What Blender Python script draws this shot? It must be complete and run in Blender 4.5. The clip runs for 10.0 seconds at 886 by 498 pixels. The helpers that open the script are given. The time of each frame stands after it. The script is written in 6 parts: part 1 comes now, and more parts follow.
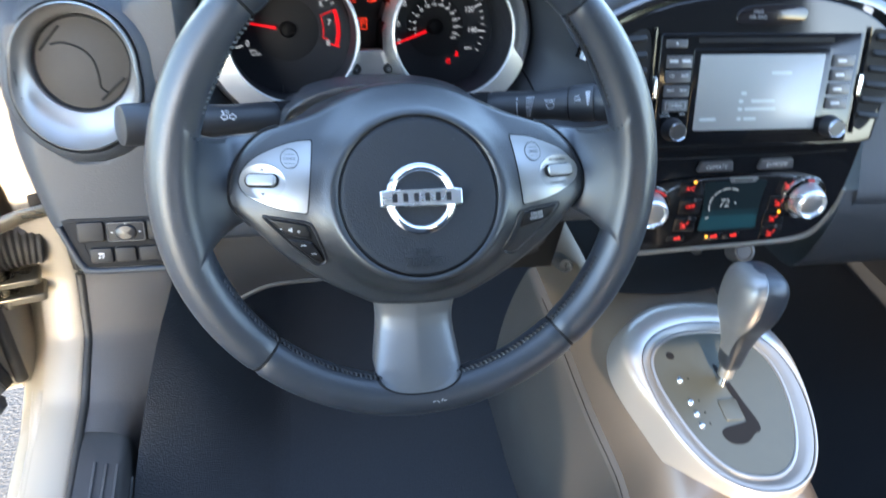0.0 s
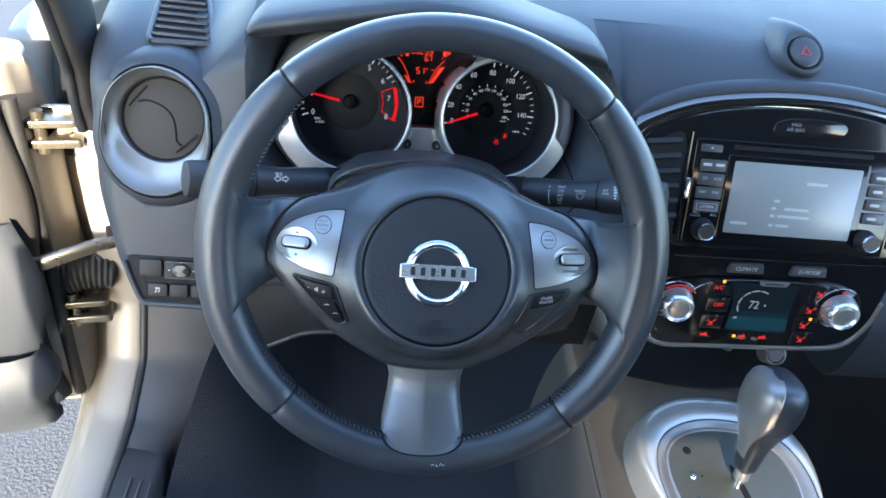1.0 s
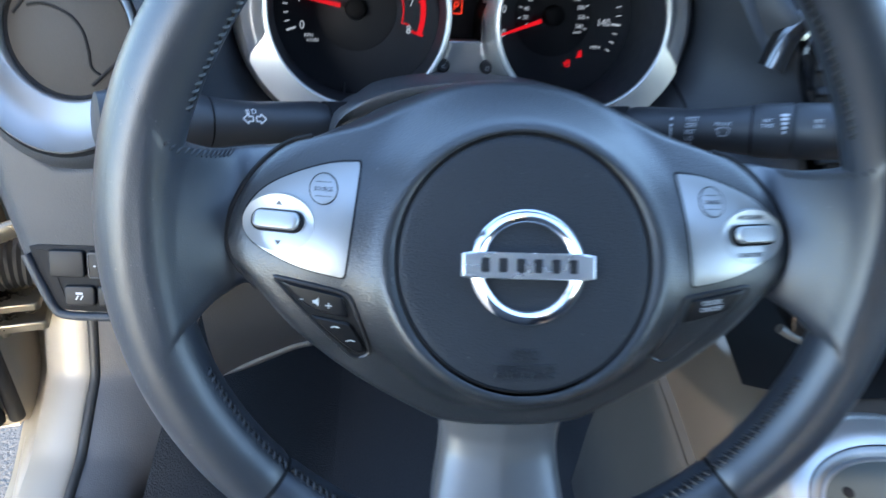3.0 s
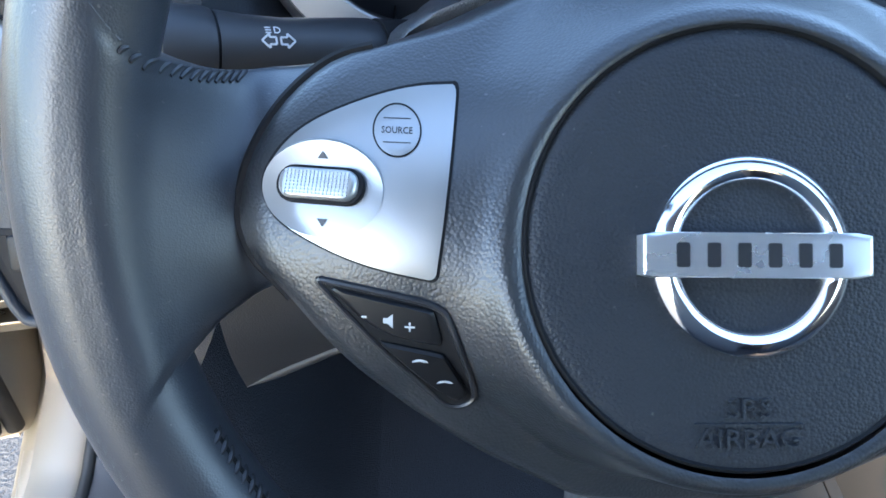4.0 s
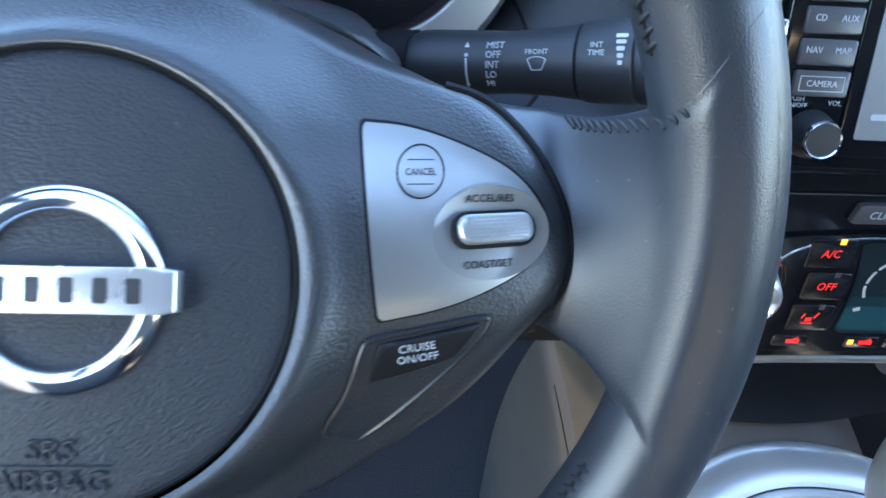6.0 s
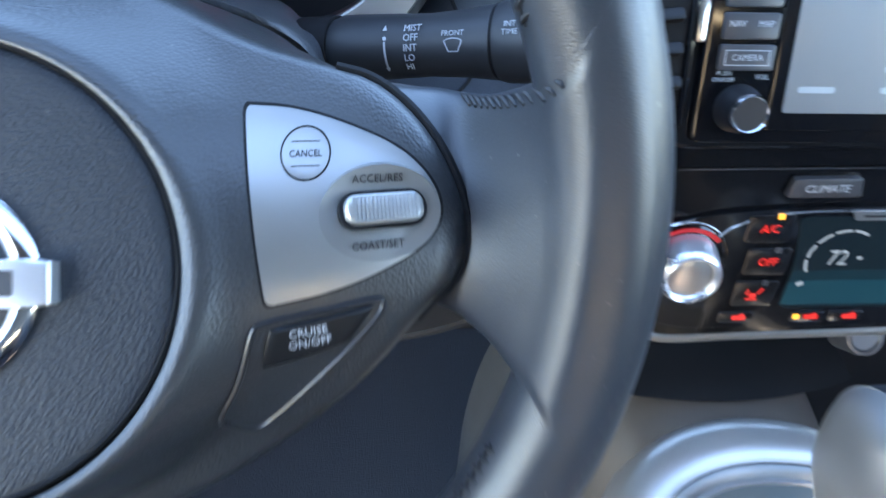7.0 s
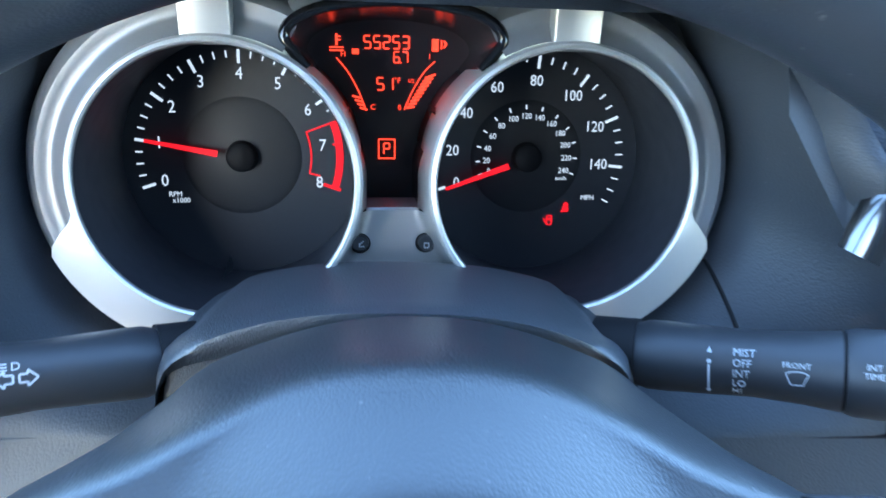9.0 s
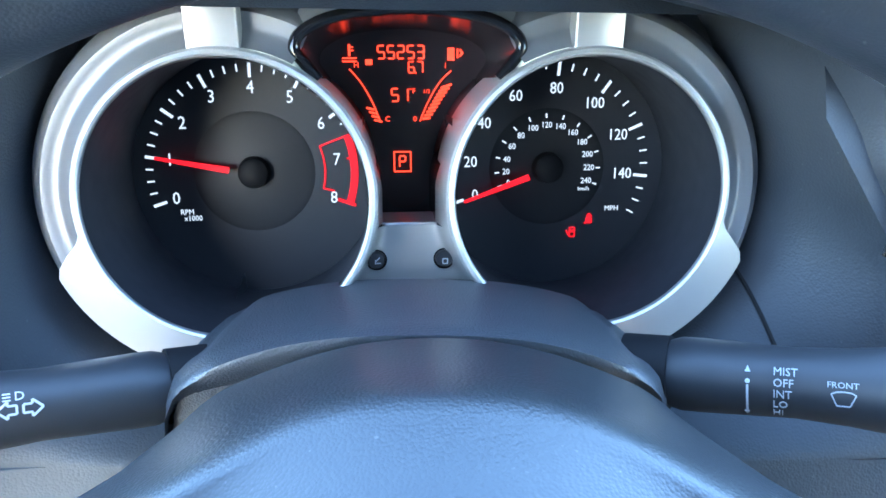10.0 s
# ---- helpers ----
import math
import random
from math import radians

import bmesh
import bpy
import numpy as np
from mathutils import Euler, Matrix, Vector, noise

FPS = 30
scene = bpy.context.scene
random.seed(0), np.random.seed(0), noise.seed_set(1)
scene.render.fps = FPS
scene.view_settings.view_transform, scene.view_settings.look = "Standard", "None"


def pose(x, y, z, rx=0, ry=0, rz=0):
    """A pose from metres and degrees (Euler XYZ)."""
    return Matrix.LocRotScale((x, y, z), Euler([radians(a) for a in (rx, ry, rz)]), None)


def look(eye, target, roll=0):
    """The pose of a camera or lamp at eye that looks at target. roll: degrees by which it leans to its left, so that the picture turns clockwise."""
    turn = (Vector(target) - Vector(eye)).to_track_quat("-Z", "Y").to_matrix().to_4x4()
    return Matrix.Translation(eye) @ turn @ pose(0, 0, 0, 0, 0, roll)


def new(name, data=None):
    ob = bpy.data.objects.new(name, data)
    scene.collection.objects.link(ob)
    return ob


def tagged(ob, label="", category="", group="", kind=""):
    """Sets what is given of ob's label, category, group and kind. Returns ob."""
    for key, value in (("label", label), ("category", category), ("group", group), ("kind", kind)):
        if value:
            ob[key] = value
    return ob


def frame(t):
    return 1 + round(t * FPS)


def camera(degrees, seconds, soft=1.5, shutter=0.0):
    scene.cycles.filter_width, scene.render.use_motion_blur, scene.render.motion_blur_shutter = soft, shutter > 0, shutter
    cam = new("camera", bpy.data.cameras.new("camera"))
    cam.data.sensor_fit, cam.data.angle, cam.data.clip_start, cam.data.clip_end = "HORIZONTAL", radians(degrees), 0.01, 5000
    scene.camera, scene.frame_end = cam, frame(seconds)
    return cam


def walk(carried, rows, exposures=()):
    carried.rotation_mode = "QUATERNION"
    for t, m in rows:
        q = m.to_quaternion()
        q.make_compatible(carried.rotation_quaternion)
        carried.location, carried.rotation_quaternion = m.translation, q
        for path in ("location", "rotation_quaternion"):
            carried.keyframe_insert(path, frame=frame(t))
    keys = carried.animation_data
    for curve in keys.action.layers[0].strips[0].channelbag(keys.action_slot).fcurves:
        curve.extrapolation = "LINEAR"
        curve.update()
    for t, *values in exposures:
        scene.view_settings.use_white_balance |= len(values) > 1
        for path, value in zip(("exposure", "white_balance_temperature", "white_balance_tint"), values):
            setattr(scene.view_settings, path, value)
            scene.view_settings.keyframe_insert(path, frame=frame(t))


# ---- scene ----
cam = camera(62.9, 10.0, 1.6, 0.38)
PATH = [
    (0, (-0.085, -0.45, 1.249), (0.285, 1.094, 0.033), 5.1),
    (0.5, (-0.053, -0.48, 1.281), (0.149, 1.164, 0.16), 7.0),
    (1, (-0.044, -0.479, 1.291), (0.121, 1.175, 0.178), 6.9),
    (1.5, (-0.049, -0.474, 1.292), (0.115, 1.166, 0.159), 7.3),
    (2, (-0.044, -0.439, 1.277), (0.116, 1.188, 0.126), 6.8),
    (2.5, (-0.04, -0.357, 1.225), (0.128, 1.261, 0.061), 5.5),
    (3, (-0.065, -0.265, 1.151), (0.098, 1.333, -0.041), 5.1),
    (3.2, (-0.08, -0.224, 1.121), (0.067, 1.364, -0.085), 4.7),
    (4.3, (-0.094, -0.149, 1.067), (-0.012, 1.391, -0.207), 2.2),
    (4.5, (-0.098, -0.179, 1.083), (-0.011, 1.354, -0.198), 2.5),
    (5, (-0.071, -0.28, 1.131), (0.016, 1.234, -0.173), 3.7),
    (5.2, (-0.028, -0.282, 1.136), (0.058, 1.222, -0.18), 4.5),
    (5.5, (0.029, -0.223, 1.129), (0.165, 1.28, -0.184), 5.8),
    (5.7, (0.057, -0.181, 1.103), (0.208, 1.354, -0.169), 5.7),
    (6.8, (0.109, -0.122, 1.064), (0.285, 1.423, -0.195), 3.5),
    (7, (0.112, -0.147, 1.076), (0.301, 1.384, -0.197), 3.8),
    (7.5, (0.066, -0.291, 1.155), (0.294, 1.207, -0.151), 5.3),
    (7.8, (0.011, -0.307, 1.186), (0.27, 1.227, -0.07), 6.3),
    (8, (0.001, -0.273, 1.192), (0.244, 1.305, -0.014), 5.7),
    (8.5, (-0.002, -0.154, 1.172), (0.195, 1.499, 0.063), 4.7),
    (9, (-0.008, -0.066, 1.132), (0.124, 1.625, 0.072), 3.4),
    (9.5, (-0.006, -0.045, 1.126), (0.073, 1.661, 0.085), 2.4),
    (10, (-0.007, -0.053, 1.127), (0.071, 1.655, 0.089), 1.5),
]
walk(cam, [(t, look(eye, target, roll)) for t, eye, target, roll in PATH], ((0, 4.1, 6250, 9), (0.6, 3.65, 5950, 8), (1.5, 3.6, 5750, 8), (3, 3.75, 5750, 8), (4.5, 3.8, 5850, 9), (5.5, 4.0, 5850, 9), (7, 4.28, 6050, 11), (7.5, 4.25, 6600, 12), (7.9, 4.2, 6150, 10), (8.5, 4.1, 5500, 4), (9.2, 4.8, 5300, 4), (10, 5.0, 5300, 4)))

# ---- light ----
world = bpy.data.worlds.new("sky")
scene.world = world
world.use_nodes = True
SUN = Vector((-0.05, -0.93, 0.32)).normalized()
wn = world.node_tree.nodes
sky = wn.new("ShaderNodeTexSky")
sky.sky_type, sky.sun_disc = "NISHITA", False
sky.sun_elevation, sky.sun_rotation = math.asin(SUN.z), math.atan2(SUN.x, SUN.y)
wn["Background"].inputs["Strength"].default_value = 0.15
world.node_tree.links.new(sky.outputs[0], wn["Background"].inputs["Color"])
sun_data = bpy.data.lights.new("sun", "SUN")
sun_data.energy, sun_data.angle, sun_data.color = 3.2, radians(0.5), (1.0, 0.80, 0.56)
sun = new("sun", sun_data)
sun.rotation_mode = "QUATERNION"
sun.rotation_quaternion = SUN.to_track_quat("Z", "Y")


# ---- materials ----
def mat(name, color, rough=0.5, metal=0.0, vary=0.12, scale=40.0, bump=0.0, bscale=600.0, cells=False,
        emit=0.0, spec=0.5, coat=0.0, rvary=0.08, depth=0.0006, speck=0.0, coat_rough=0.05):
    m = bpy.data.materials.new(name)
    m.use_nodes = True
    nt = m.node_tree
    b = nt.nodes["Principled BSDF"]
    b.inputs["Roughness"].default_value = rough
    b.inputs["Metallic"].default_value = metal
    b.inputs["Specular IOR Level"].default_value = spec
    b.inputs["Coat Weight"].default_value = coat
    b.inputs["Coat Roughness"].default_value = coat_rough
    c = (*color, 1.0)
    if emit:
        b.inputs["Base Color"].default_value = (*[x * 0.12 for x in color], 1.0)
        b.inputs["Emission Color"].default_value = c
        b.inputs["Emission Strength"].default_value = emit
        return m
    co = nt.nodes.new("ShaderNodeTexCoord")
    big = nt.nodes.new("ShaderNodeTexNoise")
    big.inputs["Scale"].default_value, big.inputs["Detail"].default_value = scale, 6.0
    nt.links.new(co.outputs["Object"], big.inputs["Vector"])
    ramp = nt.nodes.new("ShaderNodeMix")
    ramp.data_type = "RGBA"
    lo, hi = [max(0.0, x * (1 - vary)) for x in color], [min(1.0, x * (1 + vary)) for x in color]
    ramp.inputs[6].default_value, ramp.inputs[7].default_value = (*lo, 1), (*hi, 1)
    nt.links.new(big.outputs["Fac"], ramp.inputs[0])
    last = ramp.outputs[2]
    if speck:
        dust = nt.nodes.new("ShaderNodeTexNoise")
        dust.inputs["Scale"].default_value, dust.inputs["Detail"].default_value = 420.0, 2.0
        nt.links.new(co.outputs["Object"], dust.inputs["Vector"])
        cut = nt.nodes.new("ShaderNodeMapRange")
        cut.inputs[1].default_value, cut.inputs[2].default_value = 0.72, 0.80
        cut.inputs[4].default_value = speck
        nt.links.new(dust.outputs["Fac"], cut.inputs[0])
        over = nt.nodes.new("ShaderNodeMix")
        over.data_type = "RGBA"
        over.inputs[7].default_value = (0.45, 0.42, 0.38, 1)
        nt.links.new(cut.outputs[0], over.inputs[0])
        nt.links.new(last, over.inputs[6])
        last = over.outputs[2]
    nt.links.new(last, b.inputs["Base Color"])
    mr = nt.nodes.new("ShaderNodeMapRange")
    mr.inputs[3].default_value, mr.inputs[4].default_value = max(0.02, rough - rvary), min(1.0, rough + rvary)
    nt.links.new(big.outputs["Fac"], mr.inputs[0])
    nt.links.new(mr.outputs[0], b.inputs["Roughness"])
    if bump:
        if cells:
            g = nt.nodes.new("ShaderNodeTexVoronoi")
            g.inputs["Randomness"].default_value = 1.0
            g.inputs["Scale"].default_value = bscale
            out = g.outputs["Distance"]
        else:
            g = nt.nodes.new("ShaderNodeTexNoise")
            g.inputs["Scale"].default_value, g.inputs["Detail"].default_value = bscale, 3.0
            out = g.outputs["Fac"]
        nt.links.new(co.outputs["Object"], g.inputs["Vector"])
        bp = nt.nodes.new("ShaderNodeBump")
        bp.inputs["Strength"].default_value, bp.inputs["Distance"].default_value = bump, depth
        bp.invert = cells
        nt.links.new(out, bp.inputs["Height"])
        nt.links.new(bp.outputs[0], b.inputs["Normal"])
    return m


LEATHER = mat("black_leather", (0.025, 0.029, 0.037), 0.39, vary=0.3, scale=30, bump=0.16, bscale=1500, cells=True, depth=0.0004, speck=0.2, spec=0.7, coat=0.15, coat_rough=0.28)
HUB = mat("grained_plastic", (0.022, 0.024, 0.027), 0.38, vary=0.15, scale=25, coat=0.34, coat_rough=0.30, bump=0.30, bscale=950, cells=True, depth=0.0006, speck=0.15, spec=0.6)
PAD = mat("airbag_plastic", (0.020, 0.022, 0.026), 0.48, vary=0.12, scale=25, bump=0.45, bscale=1000, cells=True, depth=0.0006, speck=0.12, spec=0.32)
GROOVE = mat("groove_black", (0.008, 0.008, 0.009), 0.7, spec=0.2)
SATIN = mat("satin_silver", (0.34, 0.34, 0.335), 0.36, 0.75, vary=0.03, scale=60, bump=0.05, bscale=1500, depth=0.0002)
SATIN_DULL = mat("dished_silver", (0.30, 0.30, 0.295), 0.36, 0.75, vary=0.05, scale=60)
SPOKE_DARK = mat("dark_gunmetal_trim", (0.120, 0.121, 0.125), 0.36, 0.35, vary=0.10, scale=40, bump=0.08, bscale=1500, depth=0.0002, speck=0.1)
RING = mat("ring_silver", (0.43, 0.42, 0.40), 0.36, 0.6, vary=0.04, scale=50)
BRIGHT = mat("brushed_chrome", (0.80, 0.80, 0.82), 0.28, 0.85, vary=0.03)
THREAD = mat("black_thread", (0.022, 0.022, 0.024), 0.45, vary=0.2)
HINGE = mat("hinge_metal", (0.17, 0.15, 0.115), 0.28, 0.8, vary=0.15, scale=40)
CHROME = mat("chrome", (0.88, 0.88, 0.90), 0.11, 1.0, vary=0.02, rvary=0.03)
DARKGLYPH = mat("engraved_dark", (0.02, 0.02, 0.022), 0.4)
WHITE_INK = mat("white_ink", (0.43, 0.44, 0.455), 0.55, vary=0.03)
GREY_INK = mat("grey_ink", (0.16, 0.16, 0.17), 0.5, vary=0.03)
DASH = mat("dash_plastic", (0.025, 0.0290, 0.036), 0.55, spec=0.45, vary=0.12, scale=12, bump=0.22, bscale=850, cells=True, depth=0.0007, speck=0.06)
SHROUD = mat("shroud_plastic", (0.032, 0.035, 0.041), 0.42, vary=0.10, scale=20, spec=0.8, bump=0.45, bscale=1100, cells=True, depth=0.0005, speck=0.1)
BUTTON = mat("black_rubber", (0.022, 0.022, 0.024), 0.32, vary=0.1, bump=0.1, bscale=1200, depth=0.0002)
STALK = mat("stalk_plastic", (0.022, 0.023, 0.026), 0.48, vary=0.1, bump=0.15, bscale=1500, depth=0.0002)
BROW = mat("brow_black", (0.008, 0.008, 0.009), 0.15, vary=0.1, rvary=0.03, spec=1.0, coat=1.0)
KEYCAP = mat("keycap_black", (0.010, 0.010, 0.011), 0.38, vary=0.1, spec=0.3)
GLOSS = mat("piano_black", (0.006, 0.006, 0.007), 0.09, vary=0.1, rvary=0.03, spec=0.4)
KEY_GREY = mat("key_grey", (0.055, 0.055, 0.06), 0.35, vary=0.05)
FACE = mat("knob_face_grey", (0.30, 0.29, 0.28), 0.36, 0.5, vary=0.08, scale=40)
POD = mat("pod_grey", (0.17, 0.175, 0.185), 0.38, 0.4, vary=0.06, scale=30, bump=0.15, bscale=900, depth=0.0003)
# Near-black for openings, and for shade in the hollows under stack and column.
VOID = mat("hollow_black", (0.010, 0.010, 0.011), 0.6, spec=0.15)
CARPET = mat("carpet", (0.032, 0.036, 0.044), 0.95, vary=0.35, scale=300, bump=1.0, bscale=500, depth=0.002)
KICK = mat("kick_plastic", (0.052, 0.052, 0.055), 0.5, vary=0.08, scale=20, bump=0.4, bscale=900, cells=True, depth=0.0004)
VENT_RING = mat("vent_silver", (0.28, 0.275, 0.27), 0.34, 0.7, vary=0.04)
PILLAR = mat("pillar_cloth", (0.028, 0.026, 0.024), 0.8, vary=0.15, scale=120, bump=0.3, bscale=900, depth=0.0005)
PAINT = mat("champagne_paint", (0.26, 0.235, 0.20), 0.46, 0.15, vary=0.05, scale=15, coat=0.08)
# The console's champagne paint, lightened to carry the sky's sheen on the mound.
MOUND_SKY = mat("mound_sky_paint", (0.52, 0.50, 0.475), 0.30, 0.65, vary=0.04, scale=20, coat=0.2, rvary=0.02)
CONSIDE = mat("console_side", (0.048, 0.045, 0.043), 0.5, vary=0.1, scale=20, bump=0.2, bscale=900, cells=True, depth=0.0004)
CONSOLE = mat("console_paint", (0.23, 0.19, 0.158), 0.33, 0.7, vary=0.05, scale=20, coat=0.15, rvary=0.02)
STEP = mat("step_grey", (0.26, 0.26, 0.255), 0.36, 0.6, vary=0.05, scale=40)
PLATE = mat("gear_plate", (0.080, 0.083, 0.070), 0.34, 0.4, vary=0.06, scale=60)
KNOB = mat("knob_silver", (0.43, 0.43, 0.42), 0.33, 0.6, vary=0.04)
STEEL = mat("steel", (0.6, 0.58, 0.55), 0.22, 1.0, vary=0.1)
RUBBER = mat("seal_rubber", (0.02, 0.02, 0.02), 0.55, vary=0.15)
# Base lifted from black to stand for haze on a lens left out.
DIAL = mat("dial_hazed_black", (0.017, 0.018, 0.022), 0.5, vary=0.08, scale=90, spec=0.3)
NEEDLE_HUB = mat("needle_hub_black", (0.006, 0.006, 0.007), 0.6, vary=0.08, spec=0.12)
DIAL_DISC = mat("dial_disc", (0.011, 0.0115, 0.014), 0.5, vary=0.08, spec=0.3)
LIT_WHITE = mat("lit_white", (0.85, 0.88, 0.92), emit=0.040)
LIT_RED = mat("lit_red", (1.0, 0.008, 0.016), emit=0.062, spec=0.1)
LIT_ORANGE = mat("lit_orange", (1.0, 0.045, 0.014), emit=0.11)
LIT_AMBER = mat("lit_amber", (1.0, 0.42, 0.03), emit=0.16)
LCD_DARK = mat("lcd_dark", (0.024, 0.015, 0.017), 0.35, vary=0.1, spec=0.3)
TUNNEL = mat("tunnel_black", (0.016, 0.013, 0.015), 0.20, vary=0.1, spec=0.5)
LAMP_DARK = mat("smoked_lens", (0.012, 0.010, 0.011), 0.12, vary=0.1)
LCD_BLUE = mat("climate_lcd", (0.025, 0.075, 0.105), emit=0.0016, spec=0.2)
LCD_MID = mat("climate_lcd_mid", (0.03, 0.14, 0.19), emit=0.0024, spec=0.2)
LIT_KEY = mat("lit_key_red", (1.0, 0.03, 0.02), emit=0.058)
LIT_DIM = mat("lit_dim_red", (0.75, 0.02, 0.025), emit=0.030)
KEY_BLACK = mat("key_black", (0.008, 0.008, 0.009), 0.22, vary=0.1, rvary=0.04)
LCD_TEAL = mat("climate_lcd_glow", (0.045, 0.26, 0.34), emit=0.0036, spec=0.2)
LCD_TEXT = mat("lcd_text", (0.75, 0.85, 0.9), emit=0.022)
SWITCH = mat("switch_black", (0.012, 0.012, 0.013), 0.5, vary=0.1, spec=0.25)
SCREEN = mat("screen_grey", (0.25, 0.255, 0.255), 0.22, vary=0.06, scale=14)
LINING = mat("headlining", (0.20, 0.195, 0.19), 0.9, vary=0.05)
BOLSTER = mat("bolster_plastic", (0.016, 0.016, 0.018), 0.6, vary=0.1, scale=20, bump=0.2, bscale=900, cells=True, depth=0.0005)
FOOTWELL_SHADE = mat("footwell_shade_black", (0.012, 0.012, 0.014), 0.95, vary=0.3, scale=300, bump=0.8, bscale=600, depth=0.002)
LIP = mat("lip_grey", (0.17, 0.165, 0.155), 0.40, 0.5, vary=0.06, scale=30)
SEAT = mat("seat_cloth", (0.04, 0.04, 0.045), 0.9, vary=0.3, scale=200, bump=0.5, bscale=900, depth=0.0008)
ASPHALT = mat("asphalt", (0.055, 0.058, 0.066), 0.85, vary=0.6, scale=160, bump=1.0, bscale=130, depth=0.006)



def tinted(name, color):
    m = bpy.data.materials.new(name)
    m.use_nodes = True
    nt = m.node_tree
    clear = nt.nodes.new("ShaderNodeBsdfTransparent")
    clear.inputs["Color"].default_value = (*color, 1)
    gloss = nt.nodes.new("ShaderNodeBsdfGlossy")
    gloss.inputs["Roughness"].default_value = 0.02
    mix = nt.nodes.new("ShaderNodeMixShader")
    mix.inputs[0].default_value = 0.06
    nt.links.new(clear.outputs[0], mix.inputs[1])
    nt.links.new(gloss.outputs[0], mix.inputs[2])
    nt.links.new(mix.outputs[0], nt.nodes["Material Output"].inputs["Surface"])
    return m


PRIVACY = tinted("privacy_glass", (0.60, 0.60, 0.61))


# ---- building helpers ----
def finish(ob, mesh, m, smooth=True, angle=40):
    mesh.materials.append(m)
    if smooth:
        for p in mesh.polygons:
            p.use_smooth = True
        mesh.set_sharp_from_angle(angle=radians(angle))
    return ob


def part(name, bm, m, parent, label="", at=None, smooth=True, angle=40):
    """One mesh object from a bmesh, under a thing or a part."""
    bmesh.ops.recalc_face_normals(bm, faces=bm.faces)
    mesh = bpy.data.meshes.new(name)
    bm.to_mesh(mesh)
    bm.free()
    ob = new(name, mesh)
    finish(ob, mesh, m, smooth, angle)
    if parent is not None:
        ob.parent = parent
    if at is not None:
        ob.matrix_local = at
    if label:
        tagged(ob, label)
    return ob


def thing(name, m, label, category, group="", kind=""):
    ob = new(name)
    ob.empty_display_size = 0.02
    ob.matrix_world = m
    return tagged(ob, label, category, group, kind)


def grid(fn, nu, nv, closed_u=False, closed_v=False):
    bm = bmesh.new()
    vs = [[bm.verts.new(fn(i / (nu if closed_u else nu - 1), j / (nv if closed_v else nv - 1))) for j in range(nv)] for i in range(nu)]
    for i in range(nu if closed_u else nu - 1):
        for j in range(nv if closed_v else nv - 1):
            a, b = vs[i][j], vs[(i + 1) % nu][j]
            c, d = vs[(i + 1) % nu][(j + 1) % nv], vs[i][(j + 1) % nv]
            bm.faces.new((a, b, c, d))
    return bm


def loft(rings, caps=True, closed=False):
    """Skin over rings of points, all of one count."""
    bm = bmesh.new()
    vs = [[bm.verts.new(p) for p in r] for r in rings]
    n = len(vs[0])
    pairs = list(zip(vs, vs[1:])) + ([(vs[-1], vs[0])] if closed else [])
    for a, b in pairs:
        for i in range(n):
            bm.faces.new((a[i], a[(i + 1) % n], b[(i + 1) % n], b[i]))
    if caps and not closed:
        bm.faces.new(vs[0])
        bm.faces.new(vs[-1])
    return bm


def lathe(profile, n=48, sx=1.0, sy=1.0, a0=0.0, a1=2 * math.pi):
    """Turn a profile of (radius, height) about z."""
    full = abs(a1 - a0 - 2 * math.pi) < 1e-6
    k = n if full else n + 1
    bm = bmesh.new()
    cols = []
    for i in range(k):
        a = a0 + (a1 - a0) * i / n
        cols.append([bm.verts.new((r * math.cos(a) * sx, r * math.sin(a) * sy, h)) for r, h in profile])
    for i in range(n):
        a, b = cols[i], cols[(i + 1) % k]
        for j in range(len(profile) - 1):
            bm.faces.new((a[j], b[j], b[j + 1], a[j + 1]))
    bmesh.ops.remove_doubles(bm, verts=bm.verts, dist=1e-7)
    return bm


def chaikin(pts, rounds=3):
    """Round a closed outline; a point given twice stays sharper."""
    pts = [Vector(p) for p in pts]
    for _ in range(rounds):
        out = []
        for a, b in zip(pts, pts[1:] + pts[:1]):
            if (a - b).length < 1e-9:
                out.append(a)
                continue
            out += [a * 0.75 + b * 0.25, a * 0.25 + b * 0.75]
        pts = out
    res = []
    for p in pts:
        if not res or (p - res[-1]).length > 1e-6:
            res.append(p)
    if (res[0] - res[-1]).length < 1e-6:
        res.pop()
    return res


def mirrored(pts):
    return [(-p[0], p[1]) for p in reversed(pts)]


def prism(outline, z0, z1, bevel=0.0):
    """A plate of that outline from z0 to z1, its top edge rounded."""
    pts = [Vector(p) for p in outline]
    c = sum(pts, Vector((0, 0))) / len(pts)
    rings = [[(p.x, p.y, z0) for p in pts]]
    if bevel:
        size = sum((p - c).length for p in pts) / len(pts)
        for a in (0, 30, 60, 90):
            k = 1 - bevel * (1 - math.cos(radians(a))) / size
            rings.append([(c.x + (p.x - c.x) * k, c.y + (p.y - c.y) * k, z1 - bevel + bevel * math.sin(radians(a))) for p in pts])
    else:
        rings.append([(p.x, p.y, z1) for p in pts])
    return loft(rings)


def rrect(w, h, r, n=5, cx=0.0, cy=0.0):
    out = []
    for qx, qy, a in ((1, 1, 0), (-1, 1, 90), (-1, -1, 180), (1, -1, 270)):
        for i in range(n + 1):
            t = radians(a + 90 * i / n)
            out.append((cx + qx * (w / 2 - r) + r * math.cos(t), cy + qy * (h / 2 - r) + r * math.sin(t)))
    return out


def block(w, h, d, r=0.004, bevel=0.002):
    """A rounded box, its base on z = 0."""
    return prism(rrect(w, h, min(r, w / 2.01, h / 2.01)), 0, d, bevel)


